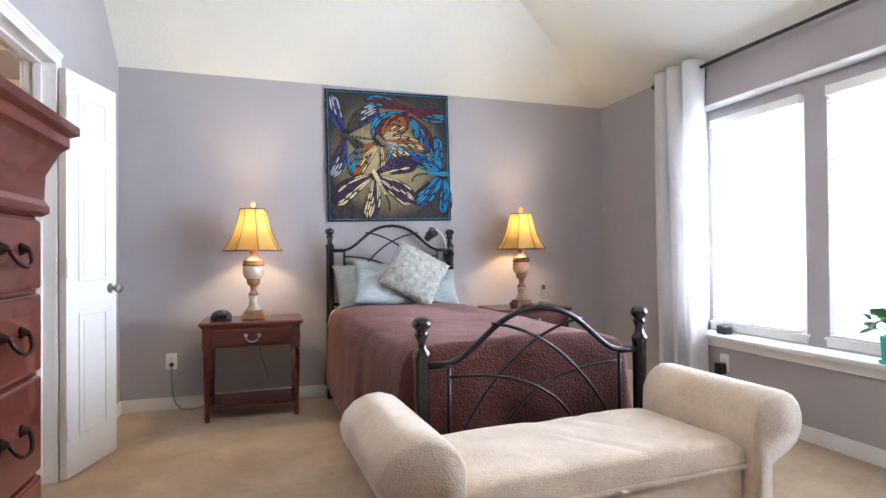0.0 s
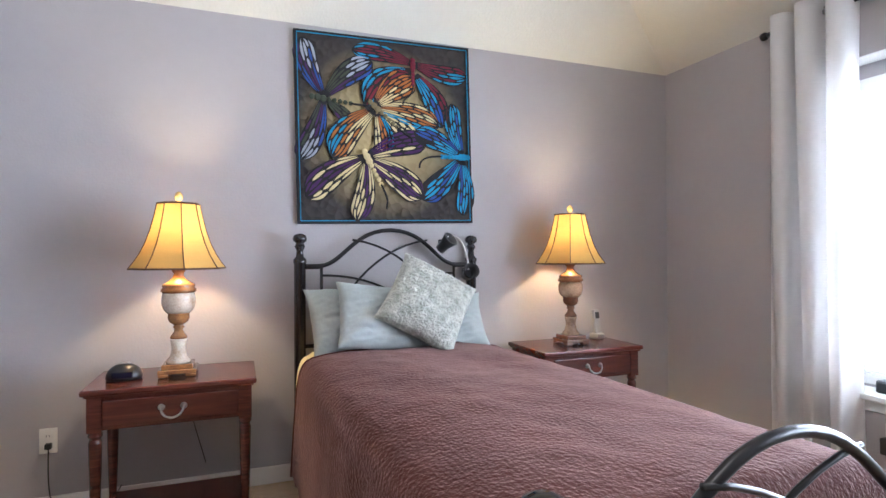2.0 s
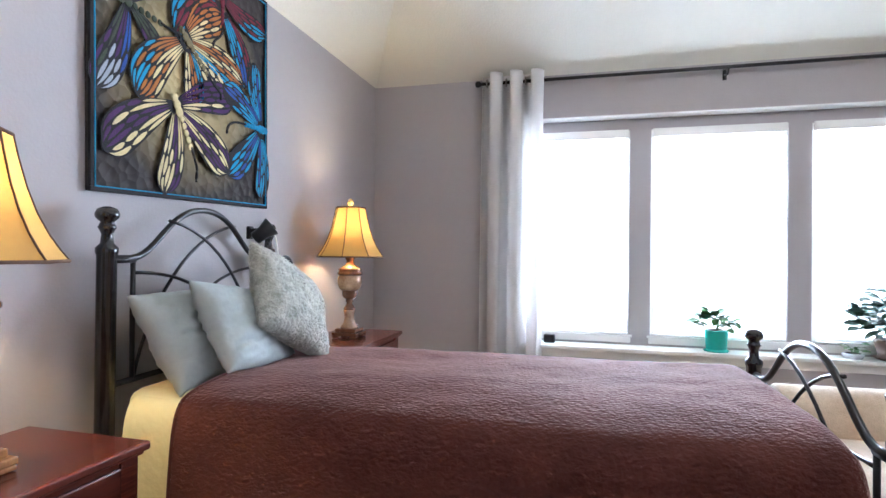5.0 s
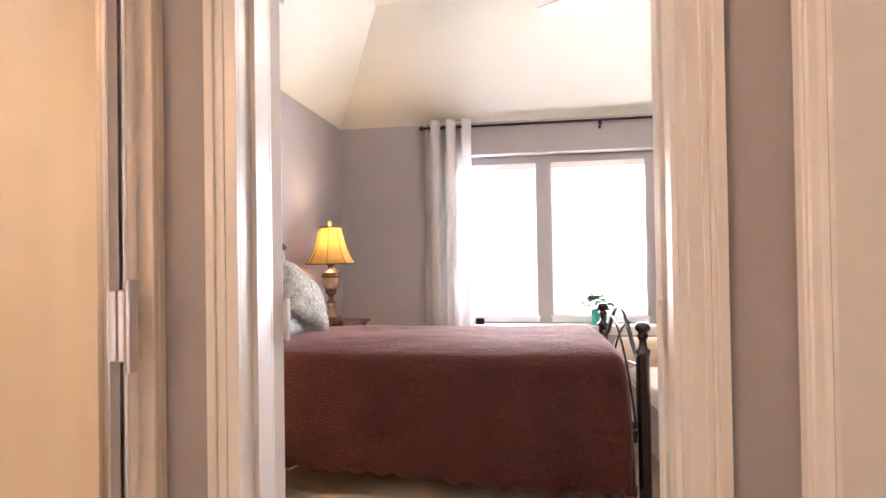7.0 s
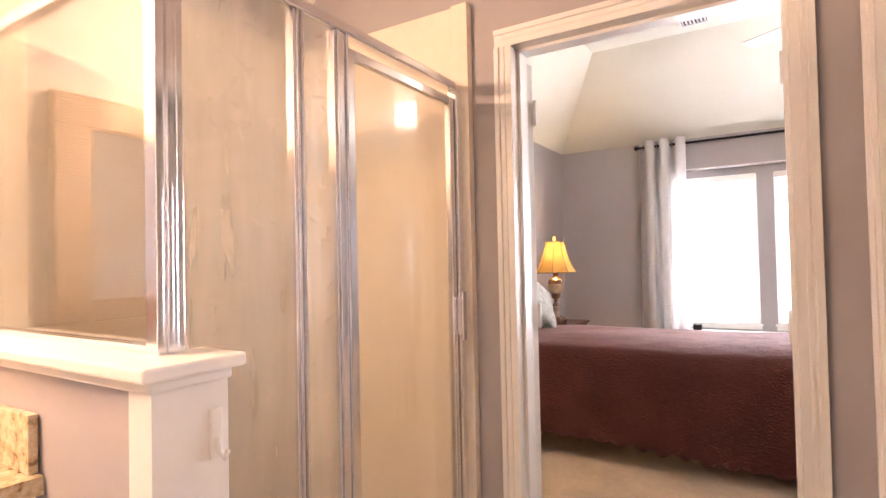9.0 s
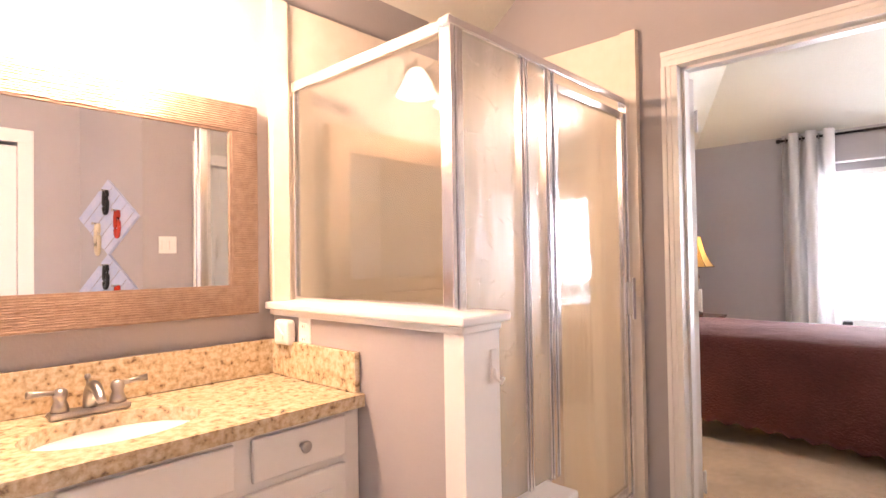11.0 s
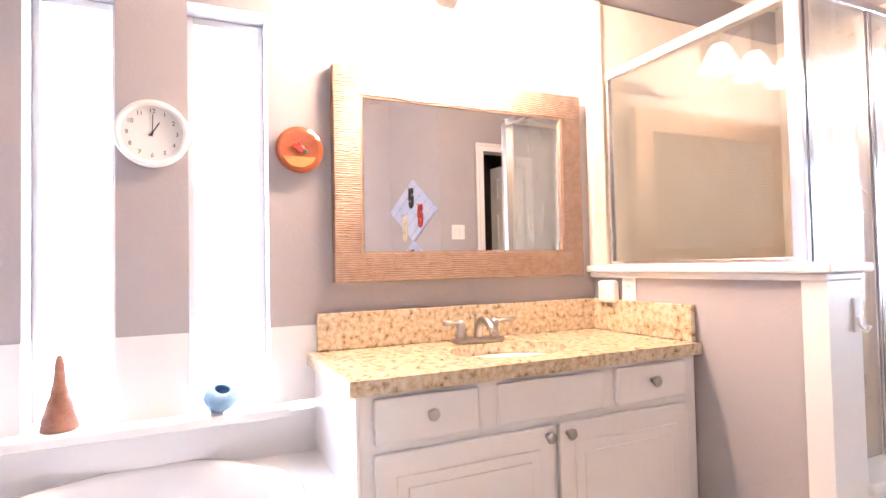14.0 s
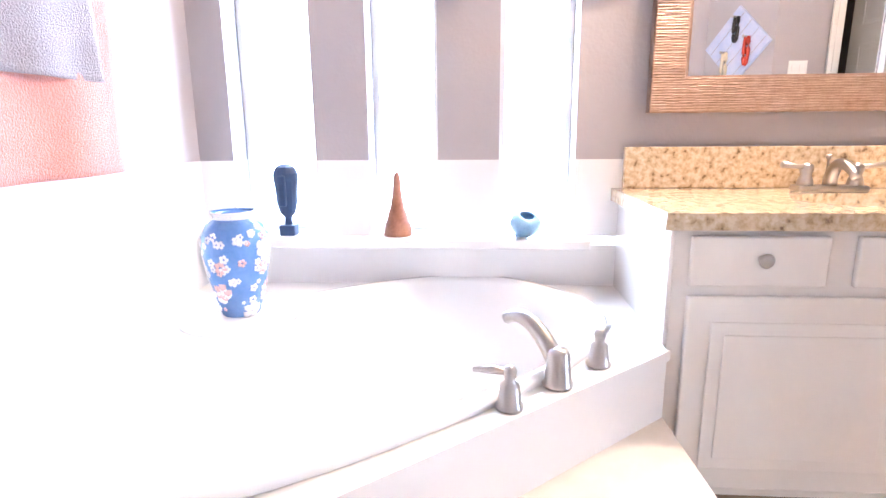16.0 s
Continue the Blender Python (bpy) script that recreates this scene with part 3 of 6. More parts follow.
def panel_door(w, h, m, label, knob_side=1, rows6=True, narrow=False):
    """Moulded door leaf, hinge edge at the origin, w along +x."""
    d = thing("door_leaf", m, label, "door")
    part("slab", box(0, -0.0175, 0.01, w, 0.0175, h, bevel=0.002), TRIM, d)
    cols = [(0.09, w - 0.09)] if narrow else [(0.1, w / 2 - 0.05), (w / 2 + 0.05, w - 0.1)]
    for z0, z1 in ((0.2, 0.82), (0.98, 1.6), (1.72, h - 0.1)):
        for x0, x1 in cols:
            for s in (-1, 1):
                bm = bmesh.new()
                y = s * 0.0175
                ys = sorted((y, y + s * 0.006))
                for r in ((x0, ys[0], z0, x1, ys[1], z0 + 0.018), (x0, ys[0], z1 - 0.018, x1, ys[1], z1), (x0, ys[0], z0 + 0.018, x0 + 0.018, ys[1], z1 - 0.018), (x1 - 0.018, ys[0], z0 + 0.018, x1, ys[1], z1 - 0.018)):
                    box(*r, 0.003, bm)
                ys = sorted((y, y + s * 0.004))
                box(x0 + 0.04, ys[0], z0 + 0.04, x1 - 0.04, ys[1], z1 - 0.04, 0.003, bm)
                part("panel", bm, TRIM, d)
    for z in (0.25, 1.05, 1.85):
        hg = part("hinge", boxes((-0.012, -0.02, z - 0.045, 0.03, -0.0175, z + 0.045)), NICKEL if not narrow else TRIM, d)
        bm = lathe([(0.006, -0.05), (0.006, 0.05)], 10)
        part("pin", moved(bm, pose(-0.006, -0.024, z)), NICKEL if not narrow else TRIM, hg, smooth=True)
    for s in (-1, 1):
        bm = lathe([(0.027, 0), (0.027, 0.006), (0.011, 0.012), (0.011, 0.03), (0.022, 0.036), (0.028, 0.048), (0.024, 0.06), (0.008, 0.064)], 20)
        part("knob", moved(bm, pose(w - 0.06, s * 0.0175, 0.93, -90 * s, 0, 0)), NICKEL, d, "round brushed nickel knob", smooth=True)
    return d


panel_door(0.42, 2.04, pose(-0.955, 3.115, 0, 0, 0, 73), "white narrow panelled door leaf, folded open to the wall", narrow=True)
panel_door(0.42, 2.04, pose(-0.955, 2.27, 0, 0, 0, -84), "white narrow panelled door leaf, folded open to the wall", narrow=True)
panel_door(0.5, 2.03, pose(-1.275, CF - 0.13, 0, 0, 0, 262), "white panelled closet door standing open inwards", narrow=True)
panel_door(0.83, 2.03, pose(-3.605, SB_Y - 0.04, 0, 0, 0, 0), "closed white six-panel bathroom door")
cs = thing("door_casing", pose(0, 0, 0), "white painted casing round the closed bathroom door", "door casing")
cs["kind"] = "structure"
part("side_casing", box(-3.69, SB_Y, 0, -3.605, SB_Y + 0.015, 2.05, 0.003), TRIM, cs)
part("side_casing", box(-2.775, SB_Y, 0, -2.69, SB_Y + 0.015, 2.05, 0.003), TRIM, cs)
part("head_casing", box(-3.69, SB_Y, 2.05, -2.69, SB_Y + 0.015, 2.135, 0.003), TRIM, cs)

# bedroom windows
for k, (a, b) in enumerate(WINS):
    w = thing("window_%d" % (k + 1), pose(0, 0, 0), "white framed double-hung bedroom window, bright with daylight", "window", "bedroom windows")
    w["kind"] = "structure"
    x = EW + 0.15
    part("window_frame", boxes((x, a, 0.6, x + 0.05, a + 0.035, 2.06), (x, b - 0.035, 0.6, x + 0.05, b, 2.06), (x, a + 0.035, 0.6, x + 0.05, b - 0.035, 0.64), (x, a + 0.035, 2.02, x + 0.05, b - 0.035, 2.06), (x + 0.01, a + 0.035, 1.3, x + 0.05, b - 0.035, 1.34), bevel=0.003), TRIM, w)
    for z0, z1 in ((0.64, 1.3), (1.34, 2.02)):
        g = part("pane", box(x + 0.028, a + 0.035, z0, x + 0.032, b - 0.035, z1), CLEAR, w)
        g.visible_shadow = False
    part("window_sill", boxes((EW + 0.105, a - 0.02, 0.585, EW + 0.16, b + 0.02, 0.6), (EW + 0.112, a - 0.01, 0.545, EW + 0.13, b + 0.01, 0.585), bevel=0.003), TRIM, w)
    bl = thing("window_blind", pose(0, 0, 0), "white slatted blind lowered over a bright window", "blind", "bedroom window blinds")
    part("headrail", box(EW + 0.1, a + 0.01, 2.0, EW + 0.135, b - 0.01, 2.06, 0.004), WHITEPLASTIC, bl)
    part("bottom_rail", box(EW + 0.105, a + 0.015, 0.604, EW + 0.13, b - 0.015, 0.618, 0.003), WHITEPLASTIC, bl)
    me = None
    for i in range(46):
        z = 0.64 + i * 0.0295
        if me is None:
            bm = sheet(lambda u, v: (-0.0125 + 0.025 * u, a + 0.015 + (b - a - 0.03) * v, 0.0025 * math.sin(math.pi * u)), 4, 1)
            s = part("slat", bm, SLAT, bl, smooth=True)
            me = s.data
        else:
            s = new("slat", me)
            s.parent = bl
        s.matrix_local = pose(EW + 0.118, 0, z, 0, 14, 0)
    part("cord", tube([(EW + 0.104, a + 0.12, 0.62), (EW + 0.104, a + 0.12, 2.0)], 0.0012, 5), WHITEPLASTIC, bl)
tagged(setting("window_sill_bedroom", box(EW - 0.06, WY0 - 0.03, WZ0 - 0.028, EW + 0.13, WY1 + 0.03, WZ0, 0.006), TRIM, "wide white painted window sill", "window sill"))
setting("window_reveal", boxes((EW + 0.001, WY0, WZ1 - 0.006, EW + 0.128, WY1, WZ1 - 0.001), (EW + 0.001, WY1 - 0.006, WZ0, EW + 0.128, WY1 - 0.001, WZ1 - 0.006), (EW + 0.001, WY0 + 0.001, WZ0, EW + 0.128, WY0 + 0.006, WZ1 - 0.006)), TRIM, "white painted lining of the window recess", "trim")
setting("window_apron", box(EW - 0.016, WY0, WZ0 - 0.085, EW, WY1, WZ0 - 0.028, 0.004), TRIM, "white painted apron under the sill", "trim")

# bathroom windows
for k, (a, b) in enumerate(BWIN):
    w = thing("window_%d" % (k + 4), pose(0, 0, 0), "tall narrow bathroom window, bright with daylight", "window", "bathroom slit windows")
    w["kind"] = "structure"
    y = BN + 0.11
    part("window_frame", boxes((a, y, BZ0, a + 0.02, y + 0.04, BZ1), (b - 0.02, y, BZ0, b, y + 0.04, BZ1), (a + 0.02, y, BZ0, b - 0.02, y + 0.04, BZ0 + 0.025), (a + 0.02, y, BZ1 - 0.025, b - 0.02, y + 0.04, BZ1), bevel=0.002), TRIM, w)
    g = part("pane", box(a + 0.02, y + 0.018, BZ0 + 0.025, b - 0.02, y + 0.022, BZ1 - 0.025), CLEAR, w)
    g.visible_shadow = False

# plain bright overcast distance outside the windows
SKYGLOW = glow("overcast_sky_glow", (0.95, 0.98, 1.0), 5.0)
setting("backdrop_east", box(9.0, -9, -0.1, 9.1, 14, 9), SKYGLOW, "plain bright overcast sky beyond the garden", "backdrop")
setting("backdrop_north", box(-14, 6.0, -0.1, 8.9, 6.1, 9), SKYGLOW, "plain bright overcast sky beyond the garden", "backdrop")

# ---- bed ----
BA = math.degrees(math.atan2(0.1, 2.29))
bed = thing("bed", pose(0.96, 4.27, 0, 0, 0, BA), "single bed with black arched metal head and foot boards", "bed")
BL = 2.25                               # the bed runs from y = 0 to y = -BL in its own space
POST = lambda h: [(0.028, 0), (0.03, 0.02), (0.03, h - 0.16), (0.034, h - 0.15), (0.034, h - 0.135), (0.02, h - 0.12), (0.017, h - 0.09), (0.024, h - 0.075), (0.028, h - 0.068), (0.024, h - 0.06), (0.02, h - 0.05), (0.034, h - 0.038), (0.037, h - 0.025), (0.03, h - 0.008), (0.012, h)]
for x in (-0.497, 0.497):
    for y, h in ((0, 1.31), (-BL, 0.862)):
        part("post", moved(lathe(POST(h), 36), pose(x * (1.035 if y < 0 else 1) + (0.018 if y < 0 else 0), y, 0)), DARKWOOD, bed, "black lacquered turned bed post", smooth=True)


def board(y, top, shoulder, low, nm, off=0.0, w=0.47):
    """Arched metal board: crown bar, crossing bows, uprights and rails."""
    def btube(pts, r, n):
        return tube([(p[0] + off, p[1], p[2]) for p in pts], r, n)

    half = bez((-w + 0.07, y, shoulder), (-w + 0.2, y, shoulder), (-0.22, y, top), (0, y, top), 12)
    crown = [(-w, y, shoulder)] + half + [(-p[0], p[1], p[2]) for p in half[-2::-1]] + [(w, y, shoulder)]
    ob = part(nm, btube(crown, 0.012, 10), BLACKMETAL, bed, smooth=True)
    part("rail", btube([(-w, y, low), (w, y, low)], 0.011, 8), BLACKMETAL, bed, smooth=True)
    part("rail", btube([(-w, y, shoulder - 0.005), (-w + 0.09, y, shoulder - 0.005)], 0.012, 8), BLACKMETAL, bed, smooth=True)
    part("rail", btube([(w, y, shoulder - 0.005), (w - 0.09, y, shoulder - 0.005)], 0.012, 8), BLACKMETAL, bed, smooth=True)
    for s in (-1, 1):
        part("upright", btube([(s * (w - 0.085), y, low), (s * (w - 0.085), y, shoulder)], 0.009, 8), BLACKMETAL, bed, smooth=True)
        mid = (top + low) / 2
        part("bow", btube(bez((s * (w - 0.085), y + 0.004 * s, shoulder - 0.05), (s * 0.2, y + 0.004 * s, shoulder - 0.05), (-s * 0.12, y + 0.004 * s, mid), (-s * 0.2, y + 0.004 * s, low), 14), 0.0065, 8), BLACKMETAL, bed, smooth=True)
        part("bow", btube(bez((-s * (w - 0.1), y + 0.008 * s, low), (-s * 0.32, y + 0.008 * s, shoulder - 0.2), (-s * 0.1, y + 0.008 * s, top - 0.09), (s * 0.22, y + 0.008 * s, top - 0.055), 14), 0.0065, 8), BLACKMETAL, bed, smooth=True)
    return ob


board(0, 1.335, 1.14, 0.72, "headboard_crown")
board(-BL, 0.878, 0.675, 0.3, "footboard_crown", 0.018, 0.488)
for x in (-0.48, 0.48):
    part("side_rail", box(x - 0.012, -BL + 0.03, 0.28, x + 0.012, -0.03, 0.34, 0.003), BLACKMETAL, bed)
part("box_spring", box(-0.47, -2.08, 0.3, 0.47, -0.06, 0.48, 0.03), CREAMSHEET, bed)
part("mattress", box(-0.48, -2.085, 0.482, 0.48, -0.05, 0.71, 0.05, seg=4), CREAMSHEET, bed, smooth=True)


def drape(head, foot, half, top, hem, out, flare=0.038, fold=0.01, seed=0.0):
    """Cloth laid over the mattress, hanging at the sides and at the foot."""
    hang = top - hem
    U, V = half + hang, (head - foot) + (hang if out else 0)

    def fn(u, v):
        x, y = (2 * u - 1) * U, head - v * V
        lift = 1 - 0.16 * min(1, max(0, (y - foot) / (head - foot))) if out else 1
        du, dv = max(0, abs(x) - half) * lift, max(0, foot - y) if out else 0
        d = min(hang, math.hypot(du, dv))
        sx = math.copysign(1, x)
        px, py = sx * min(abs(x), half), max(y, foot) if out else y
        q = math.hypot(du, dv) or 1
        k = min(1.0, d / hang)
        per = (y if du >= dv else x) * 17 + seed
        ripple = fold * k * (math.sin(per * 0.6 + 1.5 * math.sin(per * 0.23)) + 0.5 * math.sin(per * 1.37 + 1.3)) * (0.7 + 0.5 * math.sin(per * 0.31 + 2)) + flare * k ** 0.7
        ro = 0.05
        bend = ro * (1 - math.exp(-d / ro))
        px += sx * du / q * (bend + ripple)
        py -= dv / q * (bend + ripple)
        z = top - d + ro * (1 - math.exp(-d / ro)) * 0.55
        z += 0.012 * (noise.noise(Vector((px * 3.2, py * 2.2, seed))) - 0.3) + 0.004 * noise.noise(Vector((px * 11, py * 9, 4.0)))
        z -= 0.03 * (min(abs(x), half) / half) ** 4
        hemwave = 0.012 * math.sin(per * 3.1) if abs(2 * u - 1) > 0.999 or (out and v > 0.999) else 0
        return (px, py, z + hemwave)
    return fn


sp = part("bedspread", sheet(drape(-0.30, -2.12, 0.49, 0.742, 0.07, True), 130, 160), SPREAD, smooth=True)
sp.matrix_world = pose(0.96, 4.27, 0, 0, 0, BA)
spread_at = drape(-0.30, -2.12, 0.49, 0.742, 0.07, True)
for v in (0.0, 1.0):
    part("hem_binding", tube([spread_at(i / 110, v) for i in range(111)], 0.006, 6), SPREAD, sp, "stitched hem of the spread", smooth=True)
tagged(sp, "chocolate brown quilted bedspread draped over the bed", "bedspread")
cs2 = part("sheet_cover", sheet(drape(-0.1, -0.62, 0.478, 0.722, 0.14, False, flare=0.008, fold=0.007, seed=2.0), 90, 40), CREAMSHEET, smooth=True)
cs2.matrix_world = pose(0.96, 4.27, 0, 0, 0, BA)
tagged(cs2, "cream yellow bed sheet hanging below the spread", "bed sheet")
for (x, y, z, rx, rz, w, h) in ((0.76, 4.12, 0.86, 31, 8, 0.56, 0.38), (1.15, 4.12, 0.84, 40, -8, 0.6, 0.36)):
    p = part("pillow", pillow_mesh(w, h, 0.16, 44, seed=x), SHEET, smooth=True)
    p.matrix_world = pose(x, y, z, -rx, 0, rz)
    tagged(p, "pale blue-grey cotton pillow leaning on the headboard", "pillow", "bed pillows")
p = part("pillow", pillow_mesh(0.56, 0.36, 0.15, 44, seed=5), SHEET, smooth=True)
p.matrix_world = pose(0.88, 4.0, 0.875, -30, 8, 6)
tagged(p, "pale blue-grey cotton pillow leaning on the others", "pillow", "bed pillows")
cu = part("cushion", pillow_mesh(0.43, 0.43, 0.17, 70, rough=0.012, seed=9), SHAG, smooth=True)
cu.matrix_world = pose(1.06, 3.93, 0.955, -30, 0, 4) @ pose(0, 0, 0, 0, 33, 0)
tagged(cu, "nubby grey-green yarn cushion tipped on one corner", "cushion")
rnd = random.Random(3)
verts, faces = [], []
for f in cu.data.polygons:
    if f.normal.y > 0.2 or rnd.random() < 0.12:
        continue
    c = f.center + Vector((rnd.uniform(-0.003, 0.003), 0, rnd.uniform(-0.003, 0.003)))
    up = (f.normal + Vector((rnd.uniform(-0.5, 0.5), rnd.uniform(-0.3, 0.3), rnd.uniform(-0.5, 0.5)))).normalized()
    a = up.orthogonal().normalized() * rnd.uniform(0.0035, 0.006)
    e = up.cross(a)
    k = len(verts)
    verts += [c + a, c + e, c - a, c - e, c + up * rnd.uniform(0.009, 0.017)]
    faces += [(k, k + 1, k + 4), (k + 1, k + 2, k + 4), (k + 2, k + 3, k + 4), (k + 3, k, k + 4)]
me = bpy.data.meshes.new("yarn_loops")
me.from_pydata(verts, [], faces)
me.materials.append(SHAG)
for f in me.polygons:
    f.use_smooth = True
yl = new("yarn_loops", me)
yl.parent = cu
yl["kind"] = "stuff"

# clip-on reading lamps on the headboard
for (x, z, a, tilt) in ((1.255, 1.255, 35, 40), (1.40, 1.09, -10, 70)):
    rl = thing("clip_lamp", pose(x, 4.22, z), "small black clip-on reading lamp on the headboard", "reading lamp", "headboard clip lamps")
    part("head", moved(lathe([(0.018, -0.05), (0.03, -0.045), (0.032, 0.0), (0.047, 0.05), (0.043, 0.052), (0.028, 0.0)], 20, cap=False), pose(0, -0.03, 0, tilt, a, 0)), BLACKPLASTIC, rl, smooth=True)
    part("clip", boxes((-0.02, -0.012, -0.02, 0.02, 0.03, 0.02), (-0.015, 0.028, -0.03, 0.015, 0.05, 0.03), bevel=0.004), BLACKPLASTIC, rl)
tagged(part("lamp_cable", tube(bez((1.27, 4.2, 1.3), (1.36, 4.2, 1.33), (1.40, 4.2, 1.2), (1.40, 4.2, 1.11), 14), 0.005, 7), WHITEPLASTIC, smooth=True), "white flexible arm between the reading lamps", "cable")

# ---- wall quilt ----
hang = thing("wall_quilt", pose(0.46, NW - 0.012, 1.365, 0, -1.2, 0), "dark quilted wall hanging with four bright dragonflies", "wall hanging")
QW, QH = 1.02, 1.05
part("backing", moved(sheet(lambda u, v: (u * QW, -0.004 * math.sin(u * 9) * math.sin(v * 7), v * QH), 30, 30, thick=0.01), Matrix()), WARMGREY, hang, smooth=True)


def cloth(name, rgb):
    return mat(name, rgb, 0.85, var=0.3, scale=18, bump=0.3, bscale=180)


CT = {"teal": cloth("turquoise_cloth", (0.015, 0.27, 0.5)), "blue": cloth("royal_blue_cloth", (0.02, 0.07, 0.3)), "plum": cloth("plum_cloth", (0.06, 0.014, 0.09)), "cream": cloth("cream_cloth", (0.7, 0.58, 0.3)),
      "rust": cloth("rust_cloth", (0.42, 0.14, 0.025)), "red": cloth("crimson_cloth", (0.17, 0.01, 0.028)), "grey": cloth("pale_lilac_cloth", (0.4, 0.42, 0.48)), "green": cloth("moss_cloth", (0.05, 0.06, 0.035)), "gold": cloth("khaki_cloth", (0.2, 0.16, 0.08)), "black": cloth("black_cloth", (0.012, 0.011, 0.013))}
edge = 0.016
for r in ((0, 0, QW, edge), (0, QH - edge, QW, QH), (0, edge, edge, QH - edge), (QW - edge, edge, QW, QH - edge)):
    part("binding", box(r[0], -0.014, r[1], r[2], 0.0, r[3], 0.003), CT["black"], hang)
for r in ((0.014, 0.014, QW - 0.014, 0.0185), (0.014, QH - 0.0185, QW - 0.014, QH - 0.014), (0.014, 0.0185, 0.0185, QH - 0.0185), (QW - 0.0185, 0.0185, QW - 0.014, QH - 0.0185)):
    part("piping", box(r[0], -0.0165, r[1], r[2], -0.01, r[3], 0.0015), CT["teal"], hang, "turquoise piping")


def raised(rows, y, t=0.003):
    """Thin raised piece of cloth between two edges, given as rows of (x, z, x, z)."""
    b = bmesh.new()
    f = [(b.verts.new((q[0], y, q[1])), b.verts.new((q[2], y, q[3]))) for q in rows]
    k = [(b.verts.new((q[0], y + t, q[1])), b.verts.new((q[2], y + t, q[3]))) for q in rows]
    for i in range(len(rows) - 1):
        b.faces.new((f[i][0], f[i + 1][0], f[i + 1][1], f[i][1]))
        b.faces.new((f[i][0], k[i][0], k[i + 1][0], f[i + 1][0]))
        b.faces.new((f[i][1], f[i + 1][1], k[i + 1][1], k[i][1]))
    b.faces.new((f[0][0], f[0][1], k[0][1], k[0][0]))
    b.faces.new((f[-1][1], f[-1][0], k[-1][0], k[-1][1]))
    bmesh.ops.recalc_face_normals(b, faces=b.faces)
    return b


def flat(y):
    """Layers of cloth lie close on the backing."""
    return -0.0115 + (y + 0.0115) * 0.35


def wing(base, tip, width, cols, tips, y, bend=0.06):
    """Applique wing: a dark ground with coloured slips that fan out to the tip."""
    y = flat(y)
    d = Vector((tip[0] - base[0], tip[1] - base[1]))
    L = d.length
    d.normalize()
    s = Vector((-d.y, d.x))

    def at(t, q):
        w = width * (0.16 + 0.84 * math.sin(min(1.0, t * 0.72 + 0.06) * math.pi * 0.86) ** 1.2) * (1.0 if t < 0.8 else math.sqrt(max(0.02, 1 - ((t - 0.8) / 0.21) ** 2)))
        p = Vector(base) + d * (L * t) + s * (q * w + bend * L * math.sin(math.pi * t))
        return p.x, p.y
    ts = [i / 12 for i in range(13)]
    part("wing_ground", raised([(*at(t * 1.02, 0.53), *at(t * 1.02, -0.53)) for t in ts], y), CT["black"], hang)
    cols = [c for c in cols for _ in (0, 1)]
    k = len(cols)
    taper = (0.35, 0.85, 1.0, 1.0, 0.8, 0.15)
    for i in range(k):
        mid, half = -0.5 + (i + 0.5) / k, 0.36 / k
        cut = 0.36 + 0.1 * ((i * 2) % 3)
        far = cut + 0.2 + 0.05 * (i % 2)
        tip_name = tips[(i // 2) % len(tips)]
        for t0, t1, cn in ((0.08, cut, cols[i]), (cut + 0.025, far, cols[i] if i % 2 else tip_name), (far + 0.025, 0.985 - 0.05 * ((i + 1) % 2), tip_name)):
            u = [t0 + (t1 - t0) * j / 5 for j in range(6)]
            part("wing_slip", raised([(*at(t, mid + half * taper[j]), *at(t, mid - half * taper[j])) for j, t in enumerate(u)], y - 0.0007, 0.0022), CT[cn], hang)


def insect_body(p, q, r, colour, y, tail=None):
    y = flat(y)
    for i in range(8):
        t = i / 7
        w = r * (1.25 if i == 0 else 1.5 if i in (1, 2) else 1.0)
        b = bmesh.new()
        bmesh.ops.create_uvsphere(b, u_segments=10, v_segments=6, radius=1.0)
        part("body_bead", moved(b, Matrix.Translation((p[0] + (q[0] - p[0]) * t, y, p[1] + (q[1] - p[1]) * t)) @ Matrix.Diagonal((w, 0.003, w, 1))), CT[colour], hang, smooth=True)
    if tail:
        part("tail", tube(bez((q[0], y, q[1]), (q[0] + (q[0] - p[0]) * 0.6, y, q[1] + (q[1] - p[1]) * 0.6), (tail[0], y, tail[1] + 0.05), (tail[0], y, tail[1]), 10), 0.0055, 6), CT["black"], hang, smooth=True)


# moss green one
wing((0.15, 0.70), (0.04, 1.00), 0.12, ["blue", "plum", "blue"], ["grey", "grey", "plum"], -0.016)
wing((0.16, 0.70), (0.42, 0.91), 0.13, ["plum", "green", "green"], ["blue", "grey", "grey"], -0.017)
wing((0.15, 0.68), (0.02, 0.35), 0.12, ["green", "plum", "blue"], ["plum", "grey", "grey"], -0.016)
wing((0.16, 0.68), (0.32, 0.52), 0.08, ["green", "green"], ["plum", "green"], -0.016)
insect_body((0.09, 0.69), (0.30, 0.665), 0.013, "green", -0.026, (0.40, 0.63))
# crimson one
wing((0.67, 0.92), (0.32, 0.97), 0.1, ["red", "red", "red"], ["teal", "red", "teal"], -0.016, -0.05)
wing((0.67, 0.92), (1.0, 0.87), 0.11, ["red", "red", "red"], ["teal", "teal", "red"], -0.016, -0.05)
wing((0.66, 0.88), (0.38, 0.66), 0.15, ["teal", "red", "blue"], ["teal", "red", "teal"], -0.018, -0.16)
wing((0.68, 0.86), (0.84, 0.57), 0.14, ["teal", "teal", "red"], ["teal", "blue", "red"], -0.018, 0.08)
insect_body((0.665, 0.94), (0.665, 0.80), 0.012, "red", -0.028, (0.6, 0.68))
